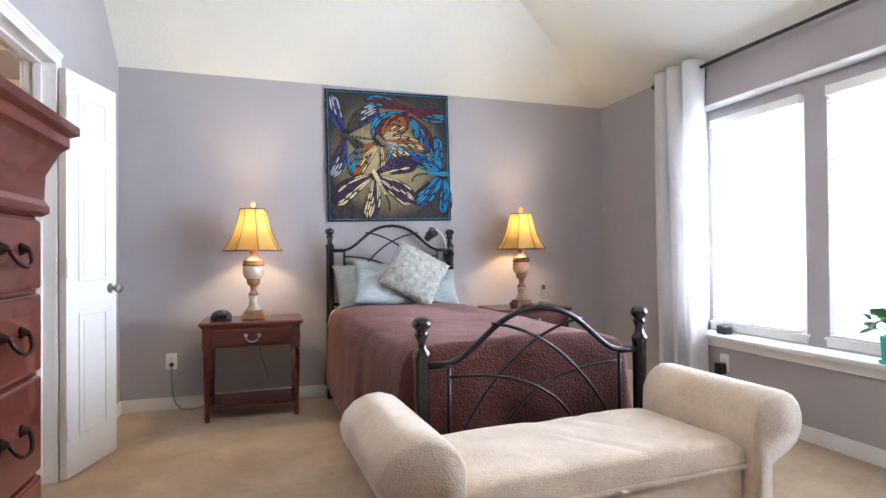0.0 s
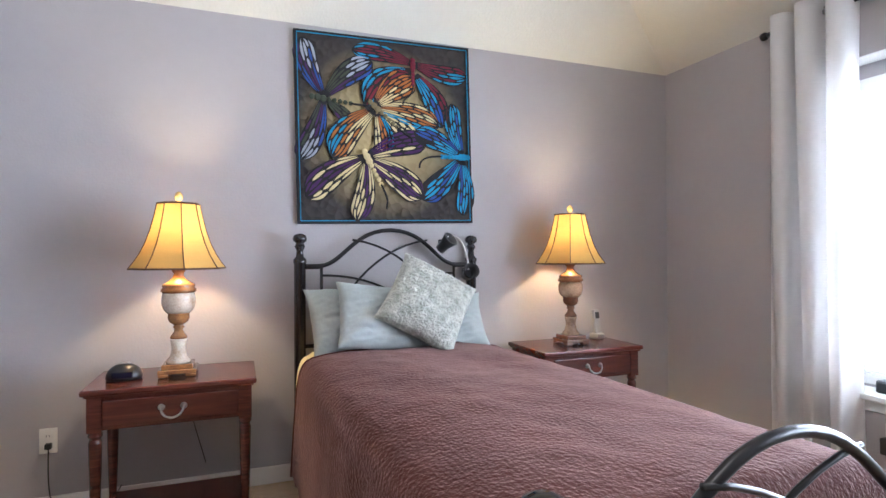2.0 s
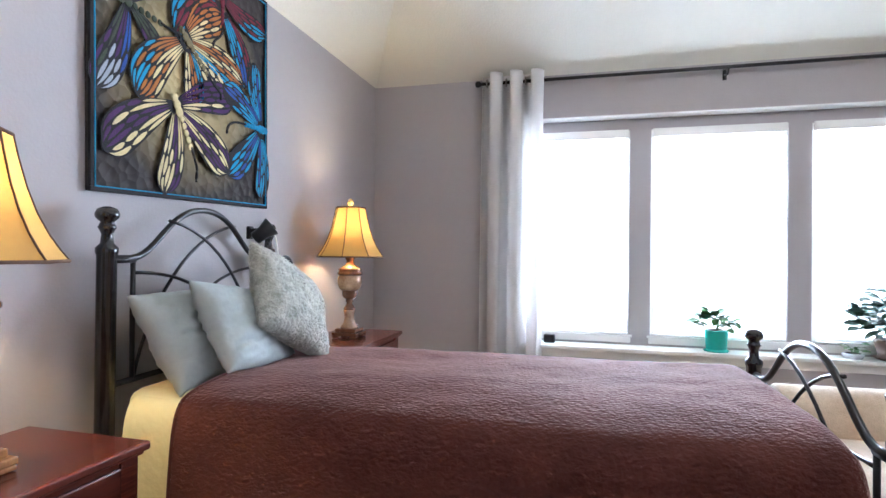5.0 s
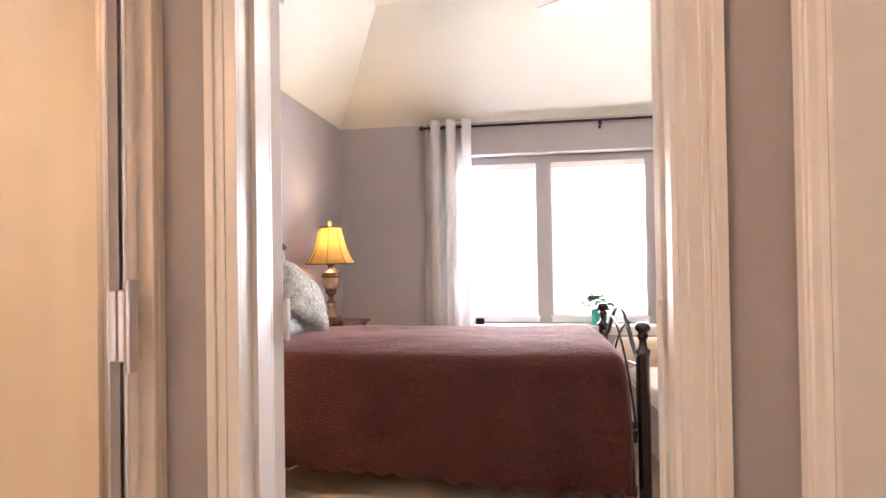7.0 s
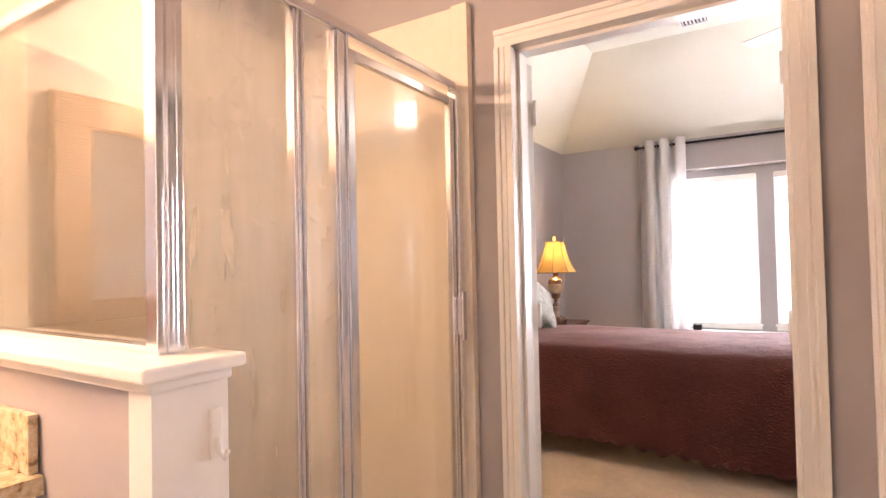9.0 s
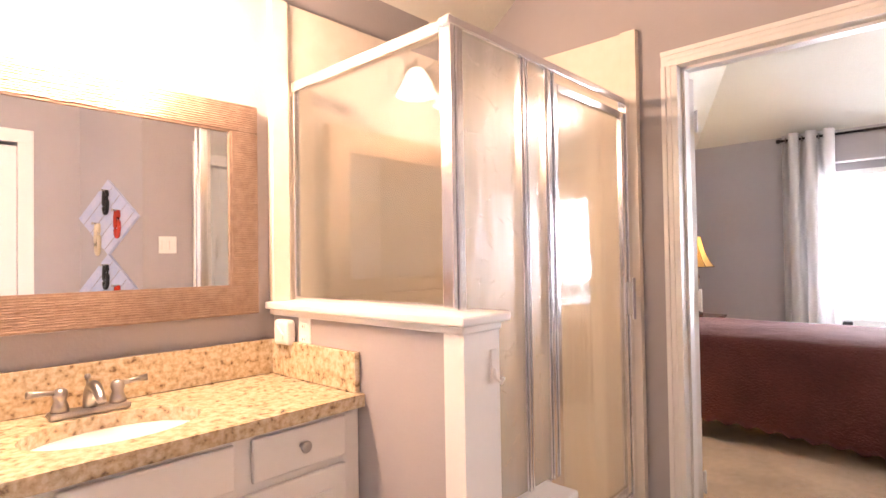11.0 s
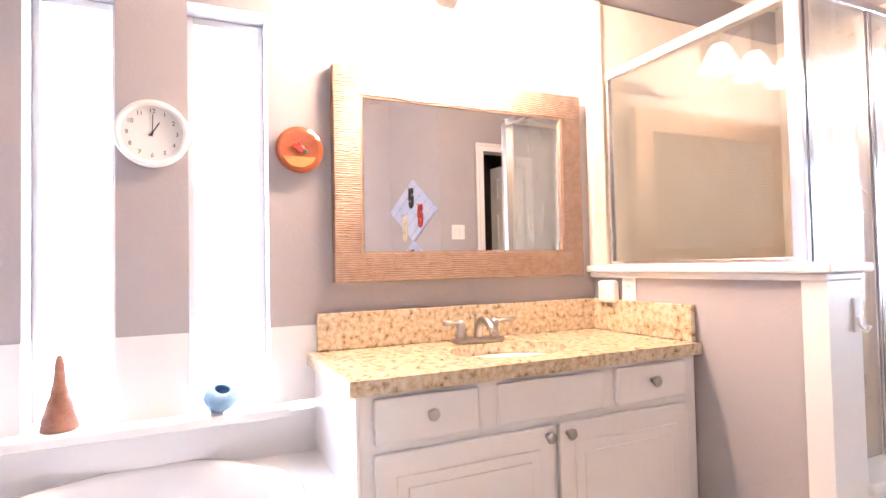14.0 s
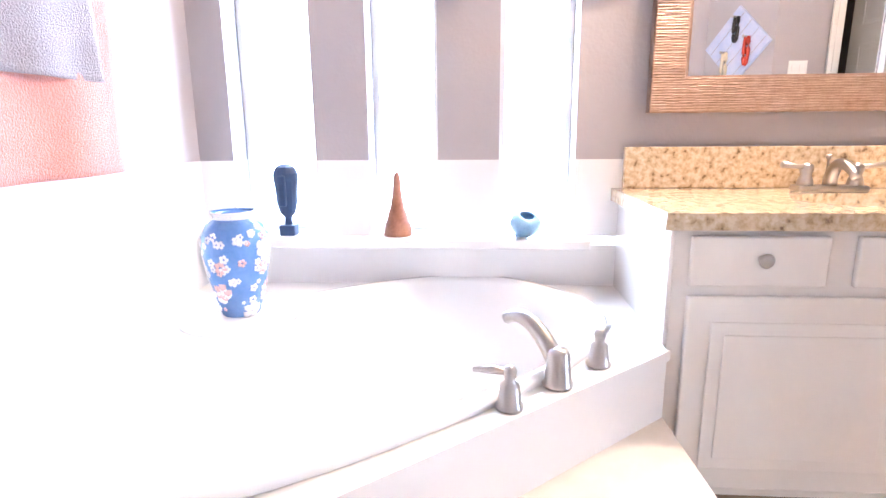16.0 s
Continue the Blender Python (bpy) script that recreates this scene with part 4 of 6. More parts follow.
# rust one
wing((0.44, 0.67), (0.66, 0.84), 0.16, ["cream", "cream", "rust", "rust"], ["rust", "rust", "rust", "red"], -0.023)
wing((0.44, 0.65), (0.81, 0.57), 0.14, ["teal", "cream", "rust", "cream"], ["teal", "rust", "cream", "rust"], -0.023, 0.05)
wing((0.43, 0.64), (0.19, 0.37), 0.16, ["rust", "rust", "cream", "cream"], ["teal", "teal", "rust", "rust"], -0.023, -0.08)
wing((0.45, 0.62), (0.49, 0.40), 0.12, ["cream", "rust", "teal"], ["cream", "rust", "teal"], -0.024)
wing((0.46, 0.62), (0.67, 0.48), 0.11, ["cream", "cream"], ["cream", "cream"], -0.022)
insect_body((0.41, 0.68), (0.56, 0.55), 0.013, "gold", -0.033, (0.65, 0.46))
# plum one
wing((0.39, 0.38), (0.73, 0.48), 0.14, ["cream", "plum", "plum"], ["plum", "plum", "plum"], -0.026, 0.05)
wing((0.39, 0.36), (0.70, 0.15), 0.15, ["plum", "cream", "plum", "cream"], ["cream", "plum", "cream", "plum"], -0.026, 0.04)
wing((0.37, 0.37), (0.05, 0.15), 0.15, ["cream", "plum", "cream"], ["plum", "plum", "cream"], -0.026, -0.06)
wing((0.38, 0.36), (0.32, 0.02), 0.12, ["cream", "plum", "cream"], ["cream", "cream", "plum"], -0.026)
insect_body((0.37, 0.40), (0.46, 0.22), 0.014, "cream", -0.037, (0.49, 0.08))
# turquoise one
wing((0.96, 0.41), (0.90, 0.70), 0.11, ["blue", "teal", "teal"], ["teal", "teal", "black"], -0.02)
wing((0.95, 0.40), (0.67, 0.53), 0.12, ["blue", "teal", "teal"], ["teal", "blue", "black"], -0.029, -0.04)
wing((0.95, 0.38), (0.71, 0.14), 0.14, ["teal", "blue", "teal"], ["black", "teal", "blue"], -0.02, 0.04)
wing((0.96, 0.37), (0.96, 0.05), 0.11, ["blue", "teal", "teal"], ["teal", "teal", "black"], -0.02)
insect_body((0.995, 0.39), (0.83, 0.39), 0.014, "teal", -0.035, (0.69, 0.32))

# ---- nightstands ----


def pull(parent, x, y, z, w=0.07, mtl=BRONZE):
    """Drop bail pull on a face that looks to -y."""
    h = part("handle", tube(bez((x - w / 2, y - 0.014, z), (x - w / 2, y - 0.034, z - 0.052), (x + w / 2, y - 0.034, z - 0.052), (x + w / 2, y - 0.014, z), 14), 0.0045, 8), mtl, parent, "dark brass drop handle", smooth=True)
    for s in (-1, 1):
        part("rosette", moved(lathe([(0.014, 0), (0.012, 0.005), (0.005, 0.016), (0.003, 0.018)], 12), pose(x + s * w / 2, y, z, 90, 0, 0)), mtl, h, smooth=True)


def nightstand(m):
    n = thing("nightstand", m, "cherry wood nightstand with one drawer and a low shelf", "nightstand", "nightstands beside the bed")
    W, D, H = 0.665, 0.42, 0.662
    part("top", box(-W / 2, -D / 2 - 0.005, H - 0.024, W / 2, D / 2, H, 0.007, seg=3), CHERRYH, n)
    part("top_moulding", box(-W / 2 + 0.012, -D / 2 + 0.007, H - 0.034, W / 2 - 0.012, D / 2, H - 0.024, 0.003), CHERRYH, n)
    part("case", box(-W / 2 + 0.025, -D / 2 + 0.025, H - 0.17, W / 2 - 0.025, D / 2 - 0.01, H - 0.034, 0.003), CHERRYH, n)
    dr = part("drawer", box(-W / 2 + 0.075, -D / 2 + 0.015, H - 0.155, W / 2 - 0.075, -D / 2 + 0.03, H - 0.05, 0.004), CHERRYH, n)
    pull(dr, 0, -D / 2 + 0.015, H - 0.095, 0.085, NICKEL)
    for sx in (-1, 1):
        for sy in (-1, 1):
            lx, ly = sx * (W / 2 - 0.047), sy * (D / 2 - 0.045)
            bm = lathe([(0.013, 0), (0.016, 0.012), (0.02, 0.04), (0.015, 0.055), (0.022, 0.3), (0.025, 0.44), (0.02, 0.455), (0.027, 0.468), (0.024, 0.485)], 16)
            box(-0.027, -0.027, 0.485, 0.027, 0.027, H - 0.034, 0.002, bm)
            part("leg", moved(bm, pose(lx, ly, 0)), CHERRY, n, smooth=False)
    part("shelf", box(-W / 2 + 0.05, -D / 2 + 0.05, 0.085, W / 2 - 0.05, D / 2 - 0.05, 0.11, 0.004), CHERRYH, n)
    return n


ns1 = nightstand(pose(-0.095, 4.065, 0))
copy_thing(ns1, pose(2.04, 4.1, 0))

# ---- table lamps ----


def table_lamp(m, stone, turned, label):
    t = thing("table_lamp", m, label, "table lamp", "bedside lamps")
    part("plinth", boxes((-0.078, -0.078, 0.012, 0.078, 0.078, 0.03), (-0.064, -0.064, 0.03, 0.064, 0.064, 0.05), *[(sx * 0.055 - 0.021, sy * 0.055 - 0.021, 0, sx * 0.055 + 0.021, sy * 0.055 + 0.021, 0.012) for sx in (-1, 1) for sy in (-1, 1)], bevel=0.004), turned, t)
    part("foot", lathe([(0.05, 0.05), (0.052, 0.058), (0.036, 0.076), (0.029, 0.105), (0.031, 0.13), (0.036, 0.147), (0.034, 0.152)], 28), stone, t, smooth=True)
    part("collar", lathe([(0.034, 0.152), (0.037, 0.158), (0.029, 0.168), (0.02, 0.182), (0.017, 0.192), (0.025, 0.2), (0.02, 0.208), (0.026, 0.214)], 24), turned, t, smooth=True)
    part("knop", lathe([(0.024, 0.212), (0.04, 0.224), (0.046, 0.24), (0.044, 0.256), (0.048, 0.262)], 28), turned, t, smooth=True)
    part("urn", lathe([(0.05, 0.262), (0.063, 0.276), (0.071, 0.3), (0.071, 0.328), (0.066, 0.344), (0.062, 0.348)], 32), stone, t, smooth=True)
    part("urn_lid", lathe([(0.068, 0.348), (0.075, 0.354), (0.074, 0.364), (0.066, 0.37), (0.07, 0.378), (0.068, 0.384), (0.045, 0.396), (0.028, 0.408), (0.02, 0.428), (0.029, 0.442), (0.031, 0.45), (0.018, 0.456)], 28), turned, t, smooth=True)
    part("neck", lathe([(0.013, 0.456), (0.008, 0.5), (0.0055, 0.728)], 12), GOLDTRIM, t, smooth=True)
    n = 8
    prof = [(0.2, 0.452), (0.18, 0.478), (0.158, 0.512), (0.135, 0.558), (0.115, 0.614), (0.098, 0.68), (0.088, 0.728)]
    bm = bmesh.new()
    sub = 5
    rings = []
    for r, z in prof:
        ring = []
        for i in range(n * sub):
            k, f = divmod(i, sub)
            a0, a1 = 2 * math.pi * k / n + 0.2, 2 * math.pi * (k + 1) / n + 0.2
            p0, p1 = Vector((math.cos(a0), math.sin(a0))), Vector((math.cos(a1), math.sin(a1)))
            q = p0.lerp(p1, f / sub) * r
            ring.append(bm.verts.new((q.x, q.y, z)))
        rings.append(ring)
    for a, b in zip(rings, rings[1:]):
        for i in range(n * sub):
            bm.faces.new((a[i], a[(i + 1) % (n * sub)], b[(i + 1) % (n * sub)], b[i]))
    sh = part("shade", bm, SHADE, t, "amber fabric bell shade with braided ribs")
    for k in range(n):
        a = 2 * math.pi * k / n + 0.2
        part("rib", tube([(math.cos(a) * (r + 0.001), math.sin(a) * (r + 0.001), z) for r, z in prof], 0.0025, 5), SHADETRIM, sh, smooth=True)
    for r, z in (prof[0], prof[-1]):
        part("braid", tube([(math.cos(2 * math.pi * (k + 0.0) / n + 0.2) * r, math.sin(2 * math.pi * k / n + 0.2) * r, z) for k in range(n + 1)], 0.0045, 6), SHADETRIM, sh, smooth=True)
    part("finial", lathe([(0.006, 0.728), (0.011, 0.735), (0.008, 0.74), (0.016, 0.75), (0.019, 0.76), (0.013, 0.774), (0.004, 0.782)], 16), FINIAL, t, smooth=True)
    return t


t1 = table_lamp(pose(-0.09, 4.06, 0.664) @ Matrix.Diagonal((1, 1, 1.055, 1)), ONYX, AMBERSTONE, "lit table lamp, white onyx base and amber bell shade")
table_lamp(pose(2.02, 4.1, 0.664) @ Matrix.Diagonal((1, 1, 1.055, 1)), BROWNONYX, DARKAMBER, "lit table lamp, brown banded stone base, amber bell shade")
al = thing("alarm_clock", pose(-0.3, 4.03, 0.664), "black rounded alarm clock radio", "alarm clock")
bm = bmesh.new()
bmesh.ops.create_uvsphere(bm, u_segments=24, v_segments=12, radius=1.0)
for v in bm.verts:
    if v.co.z < -0.2:
        v.co.z = -0.2
part("body", moved(bm, Matrix.Translation((0, 0, 0.012)) @ Matrix.Diagonal((0.072, 0.055, 0.058, 1))), BLACKPLASTIC, al, smooth=True)
part("dial", box(-0.04, -0.056, 0.014, 0.04, -0.046, 0.04, 0.004), mat("dark_display", (0.01, 0.012, 0.03), 0.05), al)
part("button", box(-0.02, -0.012, 0.066, 0.02, 0.012, 0.073, 0.002), SILVERPLASTIC, al)
ph = thing("cordless_phone", pose(2.28, 4.19, 0.664, 0, 0, 12), "grey cordless phone standing in its charger", "phone")
part("cradle", box(-0.035, -0.03, 0, 0.035, 0.045, 0.035, 0.01), SILVERPLASTIC, ph)
hs = part("handset", moved(box(-0.024, -0.013, 0, 0.024, 0.013, 0.165, 0.009), pose(0, 0.0, 0.02, -8, 0, 0)), SILVERPLASTIC, ph, "silver grey handset")
part("screen", moved(box(-0.017, -0.0145, 0.105, 0.017, -0.0125, 0.145, 0.001), pose(0, 0.0, 0.02, -8, 0, 0)), BLACKPLASTIC, hs)
for i in range(4):
    for j in range(3):
        part("key", moved(box(-0.017 + j * 0.0125, -0.0148, 0.03 + i * 0.016, -0.008 + j * 0.0125, -0.0125, 0.041 + i * 0.016, 0.001), pose(0, 0, 0.02, -8, 0, 0)), SILVERPLASTIC, hs)


def outlet(m, label, plugs=()):
    o = thing("wall_outlet", m, label, "outlet")
    pl = part("cover_plate", box(-0.036, -0.006, -0.058, 0.036, 0, 0.058, 0.003), WHITEPLASTIC, o)
    for z in (-0.022, 0.022):
        part("socket", box(-0.017, -0.009, z - 0.014, 0.017, -0.006, z + 0.014, 0.002), WHITEPLASTIC, pl)
        for s in (-1, 1):
            part("slot", box(s * 0.006 - 0.001, -0.0095, z - 0.004, s * 0.006 + 0.001, -0.0088, z + 0.006), BLACKPLASTIC, pl)
    return o


outlet(pose(-0.66, NW, 0.345), "white double wall outlet with a black plug")
pg = thing("power_plug", pose(-0.655, NW - 0.022, 0.325), "black power plug with its lead", "plug")
part("plug_body", box(-0.013, -0.014, -0.013, 0.013, 0.012, 0.013, 0.004), BLACKPLASTIC, pg)
part("lead", tube(bez((0, 0, -0.012), (0.0, -0.02, -0.28), (0.03, -0.05, -0.32), (0.14, -0.06, -0.318), 14) + bez((0.14, -0.06, -0.318), (0.2, -0.05, -0.318), (0.26, -0.02, -0.3), (0.3, -0.03, -0.21), 8)[1:], 0.0028, 6), BLACKPLASTIC, pg, smooth=True)
part("cord", tube(bez((0.03, 0.21, -0.15), (0.03, 0.23, -0.25), (0.07, 0.21, -0.34), (0.1, 0.23, -0.47), 14), 0.0026, 6), BLACKPLASTIC, t1, smooth=True)
outlet(pose(EW, 2.94, 0.345, 0, 0, -90), "white double wall outlet below the window")
ad = thing("power_adapter", pose(EW - 0.035, 2.94, 0.315, 0, 0, -90), "black power adapter in a wall outlet", "adapter")
part("adapter_body", box(-0.028, -0.03, -0.045, 0.028, 0.024, 0.03, 0.006), BLACKPLASTIC, ad)
part("lead", tube(bez((0, 0, -0.044), (0, -0.02, -0.2), (0.02, -0.02, -0.28), (0.1, -0.01, -0.312), 12), 0.0026, 6), BLACKPLASTIC, ad, smooth=True)
bx = thing("small_black_device", pose(3.03, 2.99, WZ0), "small black plastic device on the window sill", "device")
part("device_body", box(-0.035, -0.04, 0, 0.035, 0.04, 0.06, 0.01), BLACKPLASTIC, bx)

# ---- upholstered bench ----
be = thing("storage_bench", pose(1.015, 1.652, 0, 0, 0, 3) @ Matrix.Diagonal((1.065, 0.94, 0.945, 1)), "cream chenille storage bench with two rolled arms", "bench")
part("base", box(-0.49, -0.245, 0.09, 0.49, 0.245, 0.40, 0.02, seg=3), BENCHCLOTH, be, smooth=False)


def seat_fn(u, v):
    x, y = (u - 0.5) * 0.99, (v - 0.5) * 0.51
    e = (1 - abs(2 * u - 1) ** 9) * (1 - abs(2 * v - 1) ** 9)
    crease = 0.012 * max(0, noise.noise(Vector((x * 16 + y * 9, y * 3 - x, 2)))) * math.exp(-((x - 0.05) / 0.22) ** 2)
    return (x, y, 0.41 + 0.09 * max(0, e) ** 0.3 + 0.008 * noise.noise(Vector((x * 5, y * 6, 1))) - crease)


bm = sheet(seat_fn, 110, 50)
part("seat_lid", bm, BENCHCLOTH, be, smooth=True)
part("seat_welt", box(-0.49, -0.262, 0.385, 0.49, 0.262, 0.408, 0.008), BENCHCLOTH, be)
for s in (-1, 1):
    prof = [(s * 0.49, 0.09), (s * 0.49, 0.5)] + [(s * 0.605 - s * 0.115 * math.cos(a), 0.545 + 0.115 * math.sin(a)) for a in [radians(-10 + 23 * i) for i in range(12)]] + [(s * 0.57, 0.40), (s * 0.565, 0.09)]
    n = len(prof)
    b = bmesh.new()
    ys = [-0.285, -0.275, -0.15, 0, 0.15, 0.275, 0.285]
    cx = sum(q[0] for q in prof) / n
    rings = []
    for k, y in enumerate(ys):
        f = 0.93 if k in (0, len(ys) - 1) else 1.0
        rings.append([b.verts.new((s * 0.58 + (x - s * 0.58) * f + 0.003 * noise.noise(Vector((x * 9, y * 9, z * 9))), y, 0.4 + (z - 0.4) * (f if z > 0.2 else 1))) for x, z in prof])
    for a, c in zip(rings, rings[1:]):
        for i in range(n):
            b.faces.new((a[i], a[(i + 1) % n], c[(i + 1) % n], c[i]))
    b.faces.new(rings[0])
    b.faces.new(rings[-1])
    bmesh.ops.recalc_face_normals(b, faces=b.faces)
    ar = part("arm", b, BENCHCLOTH, be, smooth=True)
    for sy in (-1, 1):
        part("foot", moved(lathe([(0.02, 0), (0.032, 0.03), (0.036, 0.09)], 14), pose(s * 0.5, sy * 0.2, 0)), CHERRY, be, "dark wooden bun foot", smooth=True)
part("pull_tab", box(-0.012, -0.285, 0.36, 0.012, -0.262, 0.405, 0.004), BENCHCLOTH, be)

# ---- chest of drawers ----
ch = thing("chest_of_drawers", pose(-0.745, 1.04, 0, 0, 0, 90), "tall cherry wood chest of drawers with brass pulls", "chest of drawers")
CW, CD, CH = 0.98, 0.49, 1.43
part("carcase", box(-CW / 2, -CD / 2 + 0.02, 0.08, CW / 2, CD / 2, 1.2, 0.005), CHERRY, ch)
part("plinth", box(-CW / 2 - 0.012, -CD / 2 + 0.005, 0, CW / 2 + 0.012, CD / 2, 0.1, 0.012), CHERRYH, ch)
prof = [(0.0, 1.2), (0.012, 1.21), (0.012, 1.225), (0.004, 1.24), (0.006, 1.30), (0.03, 1.36), (0.045, 1.375), (0.045, 1.40), (0.062, 1.41), (0.062, 1.43)]
b = bmesh.new()
rings = [[b.verts.new(q) for q in ((-CW / 2 - o, -CD / 2 - o + 0.01, z), (CW / 2 + o, -CD / 2 - o + 0.01, z), (CW / 2 + o, CD / 2, z), (-CW / 2 - o, CD / 2, z))] for o, z in prof]
for a, c in zip(rings, rings[1:]):
    for i in range(4):
        b.faces.new((a[i], a[(i + 1) % 4], c[(i + 1) % 4], c[i]))
b.faces.new(rings[0][::-1])
b.faces.new(rings[-1])
part("crown_moulding", b, CHERRYH, ch)
for z0, z1 in ((0.12, 0.37), (0.38, 0.60), (0.61, 0.83), (0.84, 1.02), (1.03, 1.19)):
    dr = part("drawer", box(-CW / 2 + 0.03, -CD / 2, z0, CW / 2 - 0.03, -CD / 2 + 0.02, z1, 0.008, seg=3), CHERRYH, ch)
    for x in (-0.3, 0.3):
        pull(dr, x, -CD / 2, (z0 + z1) / 2 + 0.012, 0.095)

# ---- curtain and rod ----
rod = thing("curtain_rod", pose(0, 0, 0), "black metal curtain rod above the window", "curtain rod")
part("rod", tube([(2.9, 3.49, 2.398), (2.9, 0.1, 2.398)], 0.0125, 12), BLACKMETAL, rod, smooth=True)
part("finial", moved(lathe([(0.0125, 0), (0.018, 0.004), (0.024, 0.018), (0.02, 0.034), (0.006, 0.04)], 16), pose(2.9, 3.49, 2.398, -90, 0, 0)), BLACKMETAL, rod, smooth=True)
for y in (3.08, 1.86, 0.6):
    br = part("bracket", tube([(2.978, y, 2.37), (2.93, y, 2.36)] + arc((2.9, y, 2.375), 0.026, 0.026, -40, -190, 10), 0.006, 8), BLACKMETAL, rod, smooth=True)
    part("wall_plate", box(2.97, y - 0.012, 2.335, 2.98, y + 0.012, 2.405, 0.002), BLACKMETAL, br)
cu2 = thing("curtain", pose(0, 0, 0), "white linen grommet curtain drawn to the side", "curtain")


def curtain_fn(u, v):
    y = 3.475 - 0.45 * u
    ph = u * 2 * math.pi * 3.1
    amp = 0.08 - 0.012 * v
    x = 2.875 + amp * math.sin(ph + 0.3) + 0.008 * math.sin(v * 5 + u * 9)
    y += 0.018 * math.sin(2 * ph + v * 2) + 0.025 * v * (u - 0.5)
    return (x, y, 2.455 - 2.42 * v + 0.004 * math.sin(ph))


part("cloth", sheet(curtain_fn, 110, 60, thick=0.003), CURTAIN, cu2, smooth=True)
for i in range(6):
    u = (i + 0.42) / 6.2
    pts = arc((2.9, 3.47 - 0.43 * u, 2.398), 0.026, 0.026, 0, 360, 16, "xz")
    part("grommet", tube(pts, 0.005, 6), NICKEL, cu2, "metal grommet ring", smooth=True)

# ---- plants on the sill ----


def leaf_mesh(L, W):
    b = bmesh.new()
    n = 6
    rows3 = []
    for i in range(n + 1):
        t = i / n
        w = W * math.sin(math.pi * min(1, t * 0.95 + 0.05)) ** 0.8 * (1 - 0.3 * t)
        z = 0.12 * L * math.sin(t * 2.2)
        rows3.append([b.verts.new((-w, t * L, z + 0.15 * w)), b.verts.new((0, t * L, z)), b.verts.new((w, t * L, z + 0.15 * w))])
    for a, c in zip(rows3, rows3[1:]):
        b.faces.new((a[0], a[1], c[1], c[0]))
        b.faces.new((a[1], a[2], c[2], c[1]))
    return b


def plant(m, pot_prof, potmat, leafmat, nleaf, spread, height, label, category, L=0.055, W=0.02, cup=True):
    t = thing("potted_plant", m, label, category, "plants on the window sill")
    part("pot", lathe(pot_prof, 24, cap=True), potmat, t, smooth=True)
    top = pot_prof[-1][1]
    part("soil", lathe([(pot_prof[-1][0] * 0.8, top - 0.012), (pot_prof[-1][0] * 0.85, top + 0.002)], 16), mat("potting_soil", (0.03, 0.02, 0.015), 0.95), t)
    rnd = random.Random(int(nleaf * 7 + spread * 100))
    me = None
    for i in range(nleaf):
        a, r = rnd.uniform(0, 6.28), spread * math.sqrt(rnd.random())
        z = top + height * (0.15 + 0.85 * rnd.random() * (1 - 0.5 * (r / spread) ** 2))
        tip = Vector((math.cos(a) * r, math.sin(a) * r, z))
        if i % 3 == 0:
            part("stem", tube(bez((math.cos(a) * r * 0.15, math.sin(a) * r * 0.15, top), (math.cos(a) * r * 0.2, math.sin(a) * r * 0.2, top + (z - top) * 0.6), (math.cos(a) * r * 0.7, math.sin(a) * r * 0.7, z + 0.01), tuple(tip), 6), 0.0018, 5), leafmat, t, smooth=True)
        if me is None:
            lf = part("leaf", leaf_mesh(L, W), leafmat, t, smooth=True)
            me = lf.data
        else:
            lf = new("leaf", me)
            lf.parent = t
        k = rnd.uniform(0.7, 1.25)
        lf.matrix_local = Matrix.Translation(tip) @ Euler((rnd.uniform(-0.7, 0.5), rnd.uniform(-0.5, 0.5), a - 1.57 + rnd.uniform(-0.7, 0.7))).to_matrix().to_4x4() @ Matrix.Scale(k, 4)
    return t


plant(pose(3.02, 1.89, WZ0), [(0.075, 0), (0.08, 0.008), (0.062, 0.012), (0.064, 0.02), (0.072, 0.135), (0.076, 0.14), (0.07, 0.142)], TEAL, LEAF, 60, 0.11, 0.15, "small green plant in a bright teal pot", "potted plant", 0.085, 0.03)
plant(pose(3.02, 0.86, WZ0), [(0.1, 0), (0.125, 0.01), (0.13, 0.015), (0.1, 0.02), (0.12, 0.11), (0.126, 0.125), (0.115, 0.128)], TERRA, DARKLEAF, 280, 0.23, 0.34, "bushy dark green plant in a brown clay pot", "potted plant", 0.09, 0.036)
plant(pose(3.02, 1.1, WZ0), [(0.05, 0), (0.06, 0.02), (0.06, 0.03), (0.05, 0.032)], WHITECHINA, LEAF, 20, 0.06, 0.08, "small trailing plant in a shallow white dish", "potted plant", 0.045, 0.012)

